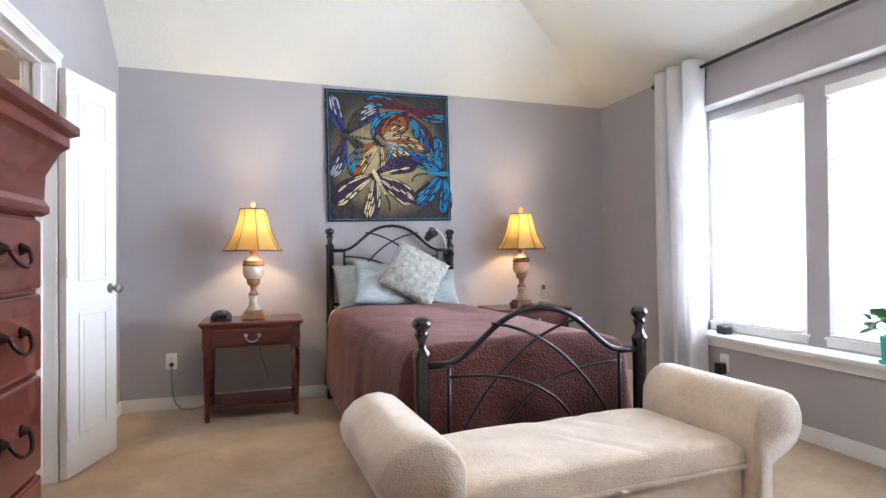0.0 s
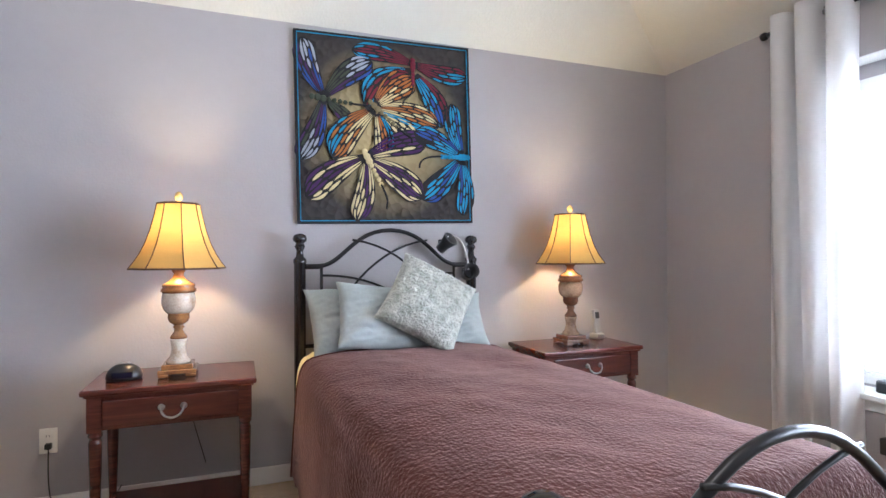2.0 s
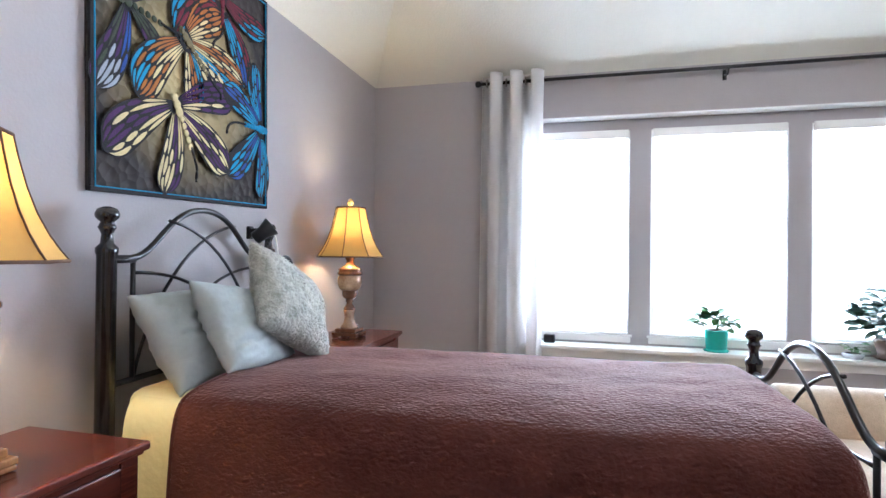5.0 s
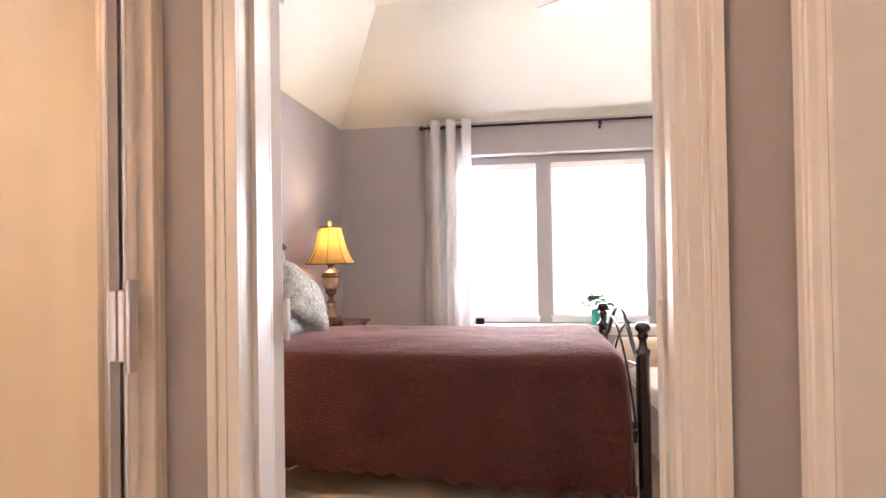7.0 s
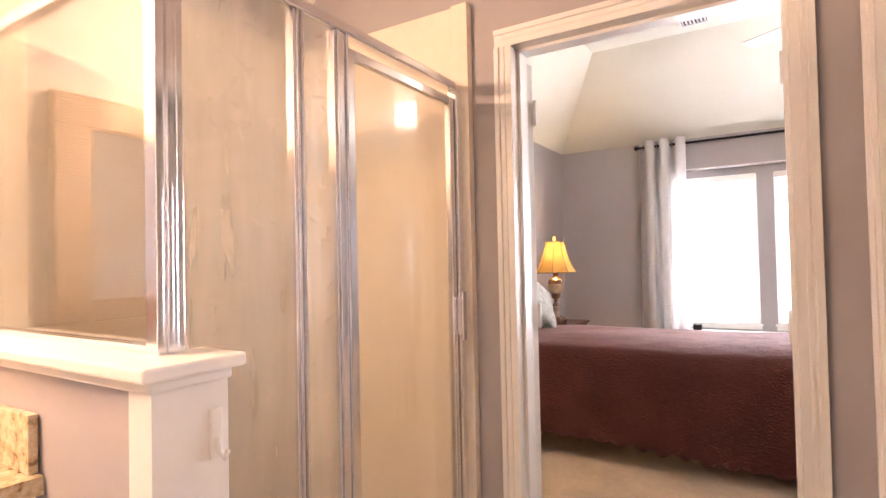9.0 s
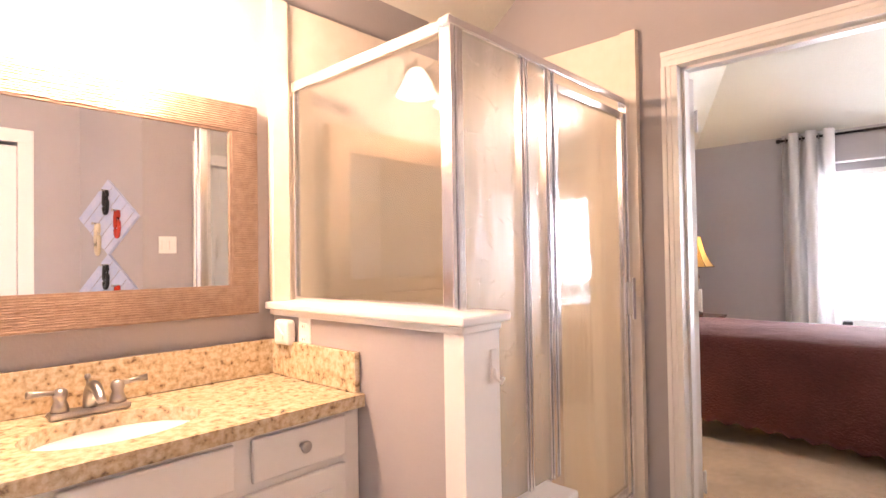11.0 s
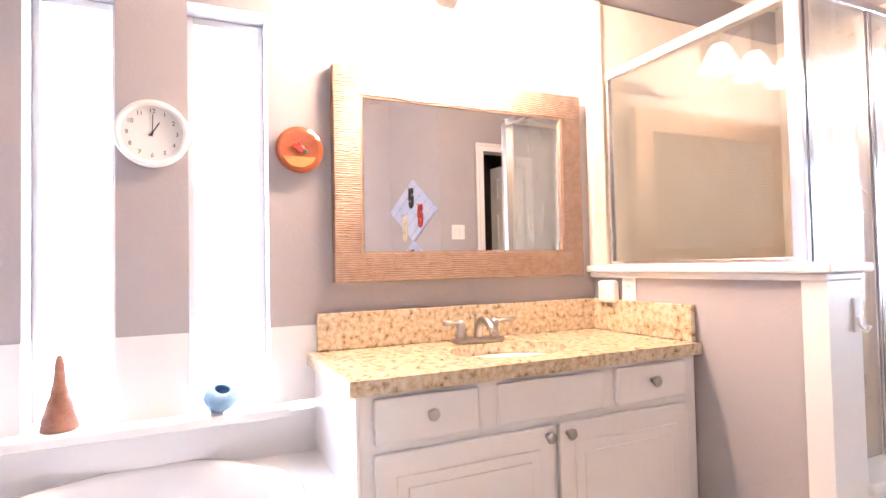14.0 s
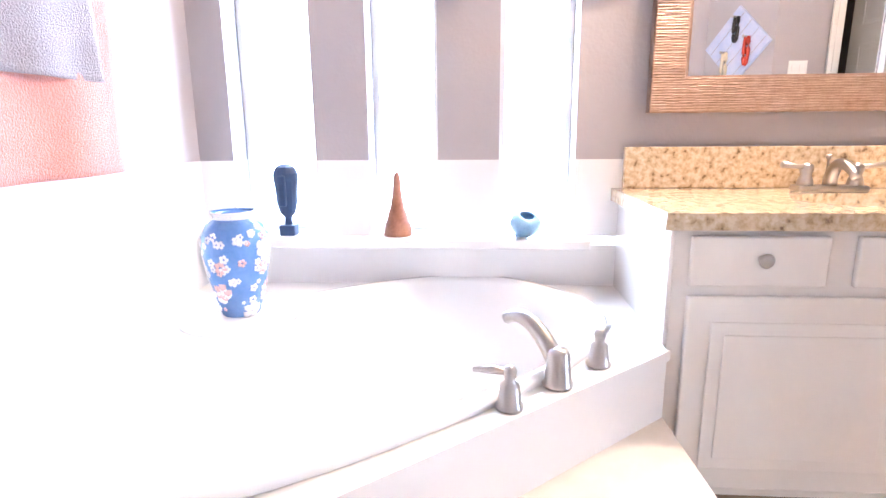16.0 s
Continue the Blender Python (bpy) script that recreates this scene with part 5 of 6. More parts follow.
# ---- ceiling fan and air vent ----
fan = thing("ceiling_fan", pose(0.85, 1.75, 0), "white ceiling fan with a lit globe lamp", "ceiling fan")
part("canopy", lathe([(0.07, 3.05), (0.065, 3.02), (0.02, 2.99)], 20), TRIM, fan, smooth=True)
part("downrod", lathe([(0.012, 2.8), (0.012, 3.0)], 10), TRIM, fan, smooth=True)
part("motor", lathe([(0.05, 2.66), (0.11, 2.68), (0.12, 2.72), (0.11, 2.78), (0.04, 2.8)], 28), TRIM, fan, smooth=True)
FANBLADE = mat("pale_fan_blade", (0.42, 0.4, 0.37), 0.5, var=0.1)
for k in range(5):
    a = 57 + 72 * k
    bl = part("blade", moved(box(0.2, -0.065, -0.004, 0.8, 0.065, 0.004, 0.003), pose(0, 0, 2.7, 0, 0, a) @ pose(0, 0, 0, 10, 0, 0)), FANBLADE, fan)
    part("blade_iron", moved(box(0.09, -0.02, -0.008, 0.24, 0.02, 0.0, 0.003), pose(0, 0, 2.69, 0, 0, a)), NICKEL, bl)
lg = part("lamp_globe", moved(lathe([(0.03, 2.42), (0.09, 2.45), (0.12, 2.52), (0.115, 2.58), (0.06, 2.62)], 28, cap=True), Matrix()), glow("frosted_globe", (1.0, 0.9, 0.75), 5.0), fan, smooth=True)
lg.visible_shadow = False
vn = thing("ceiling_vent", pose(1.42, 2.78, FZ), "white slatted air vent in the ceiling", "air vent")
part("frame", boxes((-0.16, -0.11, -0.012, 0.16, -0.09, 0), (-0.16, 0.09, -0.012, 0.16, 0.11, 0), (-0.16, -0.09, -0.012, -0.14, 0.09, 0), (0.14, -0.09, -0.012, 0.16, 0.09, 0), bevel=0.002), TRIM, vn)
part("backing", box(-0.14, -0.09, -0.004, 0.14, 0.09, -0.001), BLACKPLASTIC, vn)
for i in range(7):
    part("slat", moved(box(-0.14, -0.009, -0.001, 0.14, 0.009, 0.001), pose(0, -0.077 + i * 0.0257, -0.008, 35, 0, 0)), TRIM, vn)

# ================= bathroom =================
# ---- shower ----
HWX0, HWX1 = -2.41, -2.275               # half wall between vanity and shower
setting("half_wall", box(HWX0, 3.235, 0, HWX1, BN, 1.062), WALL, "grey mauve painted half wall beside the shower", "half wall")
setting("half_wall_cap", boxes((HWX0 - 0.04, 3.195, 1.078, HWX1 + 0.03, BN, 1.105), (HWX0 - 0.02, 3.215, 1.055, HWX1 + 0.012, BN, 1.078), bevel=0.006), TRIM, "white painted cap on the half wall", "trim")
setting("half_wall_trim", boxes((HWX0 - 0.012, 3.22, 0, HWX1 + 0.004, 3.2345, 1.055), (HWX0 - 0.012, 3.2345, 0, HWX0 - 0.0005, 3.29, 1.055)), TRIM, "white painted end trim of the half wall", "trim")
setting("shower_surround_east", boxes((-1.145, 3.28, 0, -1.122, BN, 2.255), (-1.16, 3.28, 0, -1.145, 3.35, 2.255), bevel=0.003), MARBLE, "cream shower wall panel", "shower panel")
setting("shower_surround_north", boxes((-2.43, BN - 0.022, 1.105, -1.145, BN, 2.25), (-2.275, BN - 0.022, 0, -1.145, BN, 1.105), (-2.43, BN - 0.034, 1.105, -2.36, BN - 0.022, 2.25), bevel=0.003), MARBLE, "cream shower wall panel", "shower panel")
setting("shower_wall_low", box(HWX1, 3.34, 0.05, HWX1 + 0.015, BN - 0.022, 1.055), MARBLE, "cream shower wall panel on the half wall", "shower panel")
setting("shower_base", boxes((HWX1 + 0.015, 3.42, 0, -1.145, BN - 0.022, 0.05)), TUBWHITE, "white shower floor pan", "shower base")
setting("shower_curb", box(HWX1, 3.255, 0, -1.145, 3.41, 0.19, 0.01), TUBWHITE, "white shower curb", "curb")
lw = thing("shower_ledge", pose(0, 0, 0), "low white capped ledge beside the shower door", "ledge")
part("ledge_wall", box(HWX1, 3.25, 0.19, -1.93, 3.40, 0.455), TRIM, lw)
part("ledge_cap", box(HWX1, 3.205, 0.455, -1.87, 3.42, 0.487, 0.007), TRIM, lw)
part("shelf_moulding", box(HWX1, 3.225, 0.435, -1.9, 3.41, 0.455, 0.004), TRIM, lw)

PX, PY, HZ = -2.335, 3.33, 1.912
sh = thing("shower_enclosure", pose(0, 0, 0), "chrome framed shower enclosure with etched leaf glass", "shower")
cp = part("corner_post", box(PX - 0.022, PY - 0.022, 1.106, PX + 0.022, PY + 0.022, HZ, 0.004), CHROME, sh)
for r in ((PX - 0.026, PY - 0.027, PX - 0.012, PY - 0.0225), (PX - 0.004, PY - 0.029, PX + 0.007, PY - 0.0225), (PX + 0.0225, PY - 0.018, PX + 0.036, PY + 0.01)):
    part("ridge", box(r[0], r[1], 1.106, r[2], r[3], HZ, 0.0015), CHROME, cp)
part("header_side", box(PX - 0.018, PY + 0.022, HZ - 0.012, PX + 0.018, BN - 0.036, HZ + 0.028, 0.005), CHROME, sh)
part("header_front", box(PX - 0.026, PY - 0.022, HZ, -1.162, PY + 0.022, HZ + 0.032, 0.006), CHROME, sh)
part("wall_channel", box(PX - 0.012, BN - 0.05, 1.106, PX + 0.012, BN - 0.036, HZ - 0.012, 0.002), CHROME, sh)
part("sill_channel", box(PX - 0.014, PY + 0.022, 1.106, PX + 0.014, BN - 0.05, 1.122, 0.003), CHROME, sh)
g = part("side_glass", box(PX - 0.003, PY + 0.022, 1.122, PX + 0.003, BN - 0.05, HZ - 0.012), SHOWERGLASS, sh, "clear glass side panel")
for a, b, z0 in ((-2.0, -1.965, 0.488), (-1.852, -1.796, 0.488)):
    mu = part("mullion", box(a, PY - 0.016, z0, b, PY + 0.016, HZ, 0.003), CHROME, sh)
    for r in (a + 0.006, b - 0.014):
        part("ridge", box(r, PY - 0.023, z0, r + 0.008, PY - 0.0165, HZ, 0.002), CHROME, mu)
part("bottom_track", box(-1.80, PY - 0.018, 0.191, -1.162, PY + 0.018, 0.225, 0.004), CHROME, sh)
part("jamb_channel", box(-1.2, PY - 0.02, 0.225, -1.162, PY + 0.02, HZ, 0.004), CHROME, sh)
part("mullion", box(-1.86, PY - 0.016, 0.191, -1.80, PY + 0.016, 0.488, 0.003), CHROME, sh)
for a, b, z0 in ((PX + 0.036, -2.0, 0.488), (-1.965, -1.852, 0.488)):
    pn = part("glass_panel", box(a, PY - 0.003, z0, b, PY + 0.003, HZ), LEAFGLASS, sh, "etched leaf glass panel")
dr = part("shower_door", boxes((-1.795, PY - 0.012, 0.235, -1.765, PY + 0.012, HZ - 0.03), (-1.235, PY - 0.012, 0.235, -1.205, PY + 0.012, HZ - 0.03), (-1.765, PY - 0.012, 0.235, -1.235, PY + 0.012, 0.265), (-1.765, PY - 0.012, HZ - 0.06, -1.235, PY + 0.012, HZ - 0.03), bevel=0.003), CHROME, sh)
part("door_glass", box(-1.765, PY - 0.003, 0.265, -1.235, PY + 0.003, HZ - 0.06), PATTERNGLASS, dr, "etched glass shower door")
part("handle", boxes((-1.215, PY - 0.04, 1.0, -1.2, PY - 0.012, 1.14), (-1.225, PY - 0.045, 0.98, -1.195, PY - 0.036, 1.16), bevel=0.004), CHROME, dr)
rnd = random.Random(4)
bm = bmesh.new()
for a, b, z0 in ((PX + 0.04, -2.01, 0.5), (-1.96, -1.857, 0.5)):
    for i in range(90 if b - a > 0.2 else 45):
        lf = leaf_mesh(rnd.uniform(0.025, 0.05), 0.006)
        moved(lf, Matrix.Translation((rnd.uniform(a + 0.02, b - 0.02), PY - 0.0045, rnd.uniform(z0 + 0.02, HZ - 0.03))) @ pose(0, 0, 0, 0, rnd.uniform(0, 360), 0) @ Matrix.Diagonal((1, 0.02, 1, 1)) @ Matrix(((1, 0, 0, 0), (0, 0, 1, 0), (0, 1, 0, 0), (0, 0, 0, 1))))
        merged(bm, lf)
part("etched_leaves", bm, ETCH, sh, "etched leaf pattern")["kind"] = "stuff"
hk = thing("robe_hook", pose(-2.30, 3.222, 0.96), "white adhesive robe hook on the half wall", "hook")
part("back_plate", box(-0.014, -0.008, -0.05, 0.014, 0, 0.045, 0.004), WHITEPLASTIC, hk)
part("hook", tube([(0, -0.006, -0.01), (0, -0.014, -0.035), (0, -0.03, -0.045), (0, -0.038, -0.03)], 0.005, 8), WHITEPLASTIC, hk, smooth=True)

# ---- vanity ----
VX0, VX1, VY = -3.60, -2.415, 3.665
va = thing("vanity_cabinet", pose(0, 0, 0), "white painted bathroom vanity with raised-panel doors", "vanity")
part("body", box(VX0, VY, 0.12, VX1, BN - 0.002, 0.80, 0.003), TRIM, va)
# the brown is the recess shade under the cabinet, put into the colour
part("toe_kick", box(VX0 + 0.01, VY + 0.07, 0.0, VX1, BN - 0.002, 0.12), mat("toe_board_with_recess_shade", (0.3, 0.22, 0.17), 0.6), va)


def front(nm, x0, x1, z0, z1, knob=None, raised=False):
    d = part(nm, box(x0, VY - 0.018, z0, x1, VY - 0.0005, z1, 0.005), TRIM, va)
    if raised:
        part("raised_panel", boxes((x0 + 0.055, VY - 0.024, z0 + 0.06, x1 - 0.055, VY - 0.018, z1 - 0.06), (x0 + 0.085, VY - 0.028, z0 + 0.09, x1 - 0.085, VY - 0.024, z1 - 0.09), bevel=0.0025), TRIM, d)
    if knob:
        part("knob", moved(lathe([(0.008, 0), (0.007, 0.012), (0.015, 0.018), (0.017, 0.025), (0.012, 0.031), (0.003, 0.032)], 18), pose(knob[0], VY - 0.018, knob[1], 90, 0, 0)), NICKEL, d, "round nickel knob", smooth=True)


front("drawer", -3.565, -3.265, 0.668, 0.785, (-3.413, 0.735))
front("false_front", -3.205, -2.825, 0.668, 0.785)
front("drawer", -2.775, -2.475, 0.668, 0.785, (-2.63, 0.735))
front("door", -3.565, -3.018, 0.15, 0.645, (-3.045, 0.618), True)
front("door", -3.000, -2.475, 0.15, 0.645, (-2.972, 0.618), True)
ct = thing("countertop", pose(0, 0, 0), "speckled tan granite vanity top with splash boards", "countertop")
SX, SY, SA, SB = -3.03, 3.87, 0.205, 0.145
b = bmesh.new()
n = 40
outer = []
for i in range(n):
    a = 2 * math.pi * i / n
    c, s = math.cos(a), math.sin(a)
    xr = ((-2.414 - SX) if c > 0 else (-3.632 - SX)) / c if abs(c) > 1e-6 else 1e9
    yr = ((BN - 0.003 - SY) if s > 0 else (3.632 - SY)) / s if abs(s) > 1e-6 else 1e9
    r = min(abs(xr), abs(yr))
    outer.append((SX + c * r, SY + s * r))
for cx_, cy_ in ((-2.414, BN - 0.003), (-2.414, 3.632), (-3.632, BN - 0.003), (-3.632, 3.632)):
    k = min(range(n), key=lambda i: (outer[i][0] - cx_) ** 2 + (outer[i][1] - cy_) ** 2)
    outer[k] = (cx_, cy_)
inner = [(SX + SA * math.cos(2 * math.pi * i / n), SY + SB * math.sin(2 * math.pi * i / n)) for i in range(n)]
vo1, vi1 = [b.verts.new((x, y, 0.84)) for x, y in outer], [b.verts.new((x, y, 0.84)) for x, y in inner]
vo0, vi0 = [b.verts.new((x, y, 0.801)) for x, y in outer], [b.verts.new((x, y, 0.801)) for x, y in inner]
for i in range(n):
    j = (i + 1) % n
    b.faces.new((vo1[i], vo1[j], vi1[j], vi1[i]))
    b.faces.new((vo0[j], vo0[i], vi0[i], vi0[j]))
    b.faces.new((vo0[i], vo0[j], vo1[j], vo1[i]))
    b.faces.new((vi0[j], vi0[i], vi1[i], vi1[j]))
bmesh.ops.recalc_face_normals(b, faces=b.faces)
part("slab", b, GRANITE, ct)
part("backsplash", box(-3.60, BN - 0.023, 0.841, -2.414, BN - 0.001, 0.967, 0.003), GRANITE, ct)
part("side_splash", box(-2.434, 3.655, 0.841, -2.4135, BN - 0.024, 0.967, 0.003), GRANITE, ct)
sk = part("sink_bowl", lathe([(1.03, 0.80), (1.0, 0.8), (0.94, 0.77), (0.8, 0.715), (0.5, 0.69), (0.12, 0.685)], 40, cap=False), TUBWHITE, smooth=True)
for v in sk.data.vertices:
    v.co.x, v.co.y = SX + v.co.x * SA, SY + v.co.y * SB
bmx = bmesh.new()
bmx.from_mesh(sk.data)
bmx.faces.new([v for v in bmx.verts if v.co.z < 0.686])
bmx.to_mesh(sk.data)
bmx.free()
tagged(sk, "white oval undermount sink", "sink")
fc = thing("sink_faucet", pose(-3.04, 4.06, 0.84) @ Matrix.Scale(1.15, 4), "brushed nickel two-handle sink faucet", "faucet")
part("base_plate", box(-0.085, -0.026, 0, 0.085, 0.026, 0.016, 0.007), NICKEL, fc)
part("spout", tube(bez((0, 0, 0.014), (0, 0.0, 0.085), (0, -0.05, 0.085), (0, -0.095, 0.042), 14), [0.016 - 0.0004 * i for i in range(15)], 12), NICKEL, fc, smooth=True)
for s in (-1, 1):
    hb = part("handle_base", moved(lathe([(0.02, 0.014), (0.017, 0.03), (0.012, 0.042), (0.016, 0.054), (0.014, 0.066), (0.004, 0.072)], 16), pose(s * 0.06, 0, 0)), NICKEL, fc, smooth=True)
    part("lever", tube([(s * 0.06, 0, 0.06), (s * 0.09, -0.005, 0.064), (s * 0.125, -0.012, 0.068)], [0.007, 0.006, 0.009], 10), NICKEL, hb, smooth=True)
part("lift_rod", moved(lathe([(0.003, 0.01), (0.003, 0.078), (0.007, 0.083), (0.006, 0.092)], 10), pose(0, 0.018, 0)), NICKEL, fc, smooth=True)
setting("vanity_side_tile", box(VX0 - 0.008, VY, 0.52, VX0 - 0.0005, BN - 0.006, 0.80), WTILE, "white tile on the side of the vanity", "tile")

# mirror
mr = thing("wall_mirror", pose(-3.0165, BN, 1.4415), "large wall mirror in a ribbed copper-bronze frame", "mirror")
MW, MH, FW = 1.051, 0.749, 0.1
for r in ((-MW / 2, -MH / 2, MW / 2, -MH / 2 + FW), (-MW / 2, MH / 2 - FW, MW / 2, MH / 2), (-MW / 2, -MH / 2 + FW, -MW / 2 + FW, MH / 2 - FW), (MW / 2 - FW, -MH / 2 + FW, MW / 2, MH / 2 - FW)):
    part("frame_side", box(r[0], -0.038, r[1], r[2], -0.001, r[3], 0.004), MFRAME, mr)
rnd = random.Random(8)
bm = bmesh.new()
z = -MH / 2 + 0.004
while z < MH / 2 - 0.004:
    for x0, x1 in (((-MW / 2, MW / 2),) if abs(z + 0.003) > MH / 2 - FW else ((-MW / 2, -MW / 2 + FW), (MW / 2 - FW, MW / 2))):
        x = x0 + 0.004
        while x < x1 - 0.006:
            w = min(rnd.uniform(0.02, 0.06), x1 - 0.004 - x)
            dz = rnd.uniform(-0.0015, 0.0015)
            d = rnd.uniform(0.0389, 0.0398)
            lo = [bm.verts.new(q) for q in ((x, -0.038, z + dz), (x + w, -0.038, z + dz), (x + w * 0.96, -d, z + 0.003 + dz), (x + w * 0.04, -d, z + 0.003 + dz), (x, -0.038, z + 0.0062 + dz), (x + w, -0.038, z + 0.0062 + dz))]
            bm.faces.new((lo[0], lo[1], lo[2], lo[3]))
            bm.faces.new((lo[3], lo[2], lo[5], lo[4]))
            x += w + 0.002
    z += 0.0075
part("frame_ribs", bm, MFRAME, mr, "fine ribbed metal leaf on the frame")["kind"] = "stuff"
part("mirror_glass", box(-MW / 2 + FW, -0.028, -MH / 2 + FW, MW / 2 - FW, -0.024, MH / 2 - FW), MIRRORM, mr)
part("inner_bead", boxes((-MW / 2 + FW, -0.036, -MH / 2 + FW, MW / 2 - FW, -0.028, -MH / 2 + FW + 0.006), (-MW / 2 + FW, -0.036, MH / 2 - FW - 0.006, MW / 2 - FW, -0.028, MH / 2 - FW), (-MW / 2 + FW, -0.036, -MH / 2 + FW + 0.006, -MW / 2 + FW + 0.006, -0.028, MH / 2 - FW - 0.006), (MW / 2 - FW - 0.006, -0.036, -MH / 2 + FW + 0.006, MW / 2 - FW, -0.028, MH / 2 - FW - 0.006)), MFRAME, mr)

# vanity light bar
vl = thing("vanity_light", pose(-3.075, BN, 2.13), "lit vanity light with bell shaped opal glass shades", "wall lamp")
part("back_plate", box(-0.12, -0.025, -0.05, 0.12, 0, 0.05, 0.01), NICKEL, vl)
part("arch_bar", tube(bez((-0.29, -0.17, 0.0), (-0.15, -0.2, 0.13), (0.15, -0.2, 0.13), (0.29, -0.17, 0.0), 20), 0.009, 10), NICKEL, vl, smooth=True)
part("stem", tube([(0, -0.02, 0.04), (0, -0.19, 0.1)], 0.009, 8), NICKEL, vl, smooth=True)
for x in (-0.235, 0, 0.235):
    part("socket_cup", moved(lathe([(0.01, 0.12 if x == 0 else 0.03), (0.012, 0.0), (0.028, -0.02), (0.03, -0.035)], 16), pose(x, -0.2, -0.03)), NICKEL, vl, smooth=True)
    s = part("glass_shade", moved(lathe([(0.03, -0.03), (0.045, -0.05), (0.062, -0.085), (0.08, -0.13), (0.092, -0.145), (0.09, -0.147), (0.06, -0.086), (0.028, -0.032)], 28, cap=False), pose(x, -0.2, -0.02)), OPAL, vl, "glowing opal glass bell shade", smooth=True)
    s.visible_shadow = False

# small chandelier over the bathroom floor, seen in the mirror
cl = thing("chandelier", pose(-3.0, 2.5, 0), "small unlit chandelier with clear glass shades", "ceiling lamp")
part("canopy", lathe([(0.012, 3.0), (0.05, 3.02), (0.06, 3.048)], 24), NICKEL, cl, smooth=True)
part("stem", lathe([(0.006, 2.36), (0.006, 3.005)], 10), NICKEL, cl, smooth=True)
part("body", lathe([(0.008, 2.4), (0.022, 2.37), (0.03, 2.33), (0.018, 2.28), (0.026, 2.25), (0.05, 2.235), (0.052, 2.225), (0.03, 2.205), (0.012, 2.185), (0.003, 2.165)], 24), BRONZE, cl, "dark turned body with a cone finial", smooth=True)
for k in range(4):
    turn = pose(0, 0, 0, 0, 0, 20 + 90 * k)
    arm = part("arm", moved(tube(bez((0.02, 0, 2.26), (0.1, 0, 2.17), (0.19, 0, 2.18), (0.2, 0, 2.25), 12), 0.005, 8), turn), NICKEL, cl, smooth=True)
    part("glass_shade", moved(lathe([(0.018, 2.25), (0.034, 2.262), (0.045, 2.29), (0.043, 2.32), (0.055, 2.35)], 20, cap=False), turn @ pose(0.2, 0, 0)), SHOWERGLASS, arm, "clear glass tulip shade", smooth=True)
    part("bulb", moved(lathe([(0.01, 2.255), (0.011, 2.28), (0.02, 2.305), (0.018, 2.325), (0.006, 2.338)], 14), turn @ pose(0.2, 0, 0)), WHITECHINA, arm, "unlit frosted bulb", smooth=True)

# plate and wall clock
pt = thing("wall_plate", pose(-3.65, BN, 1.513, 90, 0, 0), "round orange enamel plate hung on the wall", "decorative plate")
part("plate", lathe([(0.03, 0.004), (0.06, 0.008), (0.077, 0.02), (0.078, 0.023), (0.06, 0.018), (0.03, 0.013), (0.001, 0.012)], 36), ORANGE, pt, smooth=True)
bm = lathe([(0.001, 0.0), (0.058, 0.0), (0.058, 0.0015), (0.001, 0.0015)], 30)
bmesh.ops.bisect_plane(bm, geom=bm.verts[:] + bm.edges[:] + bm.faces[:], plane_co=(0, -0.022, 0), plane_no=(0, 1, 0), clear_outer=True)
part("ground_band", moved(bm, pose(0, 0, 0.019)), SAND, pt)
for (x, y, r) in ((-0.012, 0.012, 0.011), (0.004, 0.004, 0.014), (0.016, -0.004, 0.009), (0.0, 0.022, 0.007)):
    part("painted_motif", moved(lathe([(r, 0), (r * 0.8, 0.0015)], 10), pose(x, y, 0.0175)), BEADS_R if x < 0.01 else DARKLEAF, pt)
ck = thing("wall_clock", pose(-4.082, BN, 1.533, 90, 0, 0) @ Matrix.Scale(0.93, 4), "round white wall clock showing about one o'clock", "clock")
part("case", lathe([(0.107, 0), (0.11, 0.012), (0.107, 0.026), (0.098, 0.03), (0.09, 0.024), (0.09, 0.016), (0.001, 0.016)], 48), WHITEPLASTIC, ck, smooth=True)
part("face", moved(lathe([(0.001, 0), (0.089, 0.0), (0.089, 0.001), (0.001, 0.001)], 40), pose(0, 0, 0.0165)), mat("clock_face_paper", (0.8, 0.78, 0.74), 0.6, var=0.02), ck)
INK = mat("black_clock_ink", (0.03, 0.03, 0.03), 0.5)
for h in range(1, 13):
    cu_ = bpy.data.curves.new("numeral", "FONT")
    cu_.body, cu_.size, cu_.align_x, cu_.align_y, cu_.extrude = str(h), 0.02, "CENTER", "CENTER", 0.0004
    tmp = bpy.data.objects.new("numeral", cu_)
    me = bpy.data.meshes.new_from_object(tmp)
    bpy.data.objects.remove(tmp)
    me.materials.append(INK)
    a = radians(90 - 30 * h)
    nb = new("numeral", me)
    nb.parent = ck
    nb.matrix_local = pose(0.072 * math.cos(a), 0.072 * math.sin(a), 0.0182)
for a, L, w in ((60, 0.042, 0.0035), (88, 0.062, 0.0025)):
    part("hand", moved(box(-0.01, -w / 2, 0.0185, L, w / 2, 0.0195), pose(0, 0, 0, 0, 0, a)), INK, ck)
part("hub", moved(lathe([(0.004, 0.018), (0.004, 0.021)], 10), Matrix()), INK, ck)

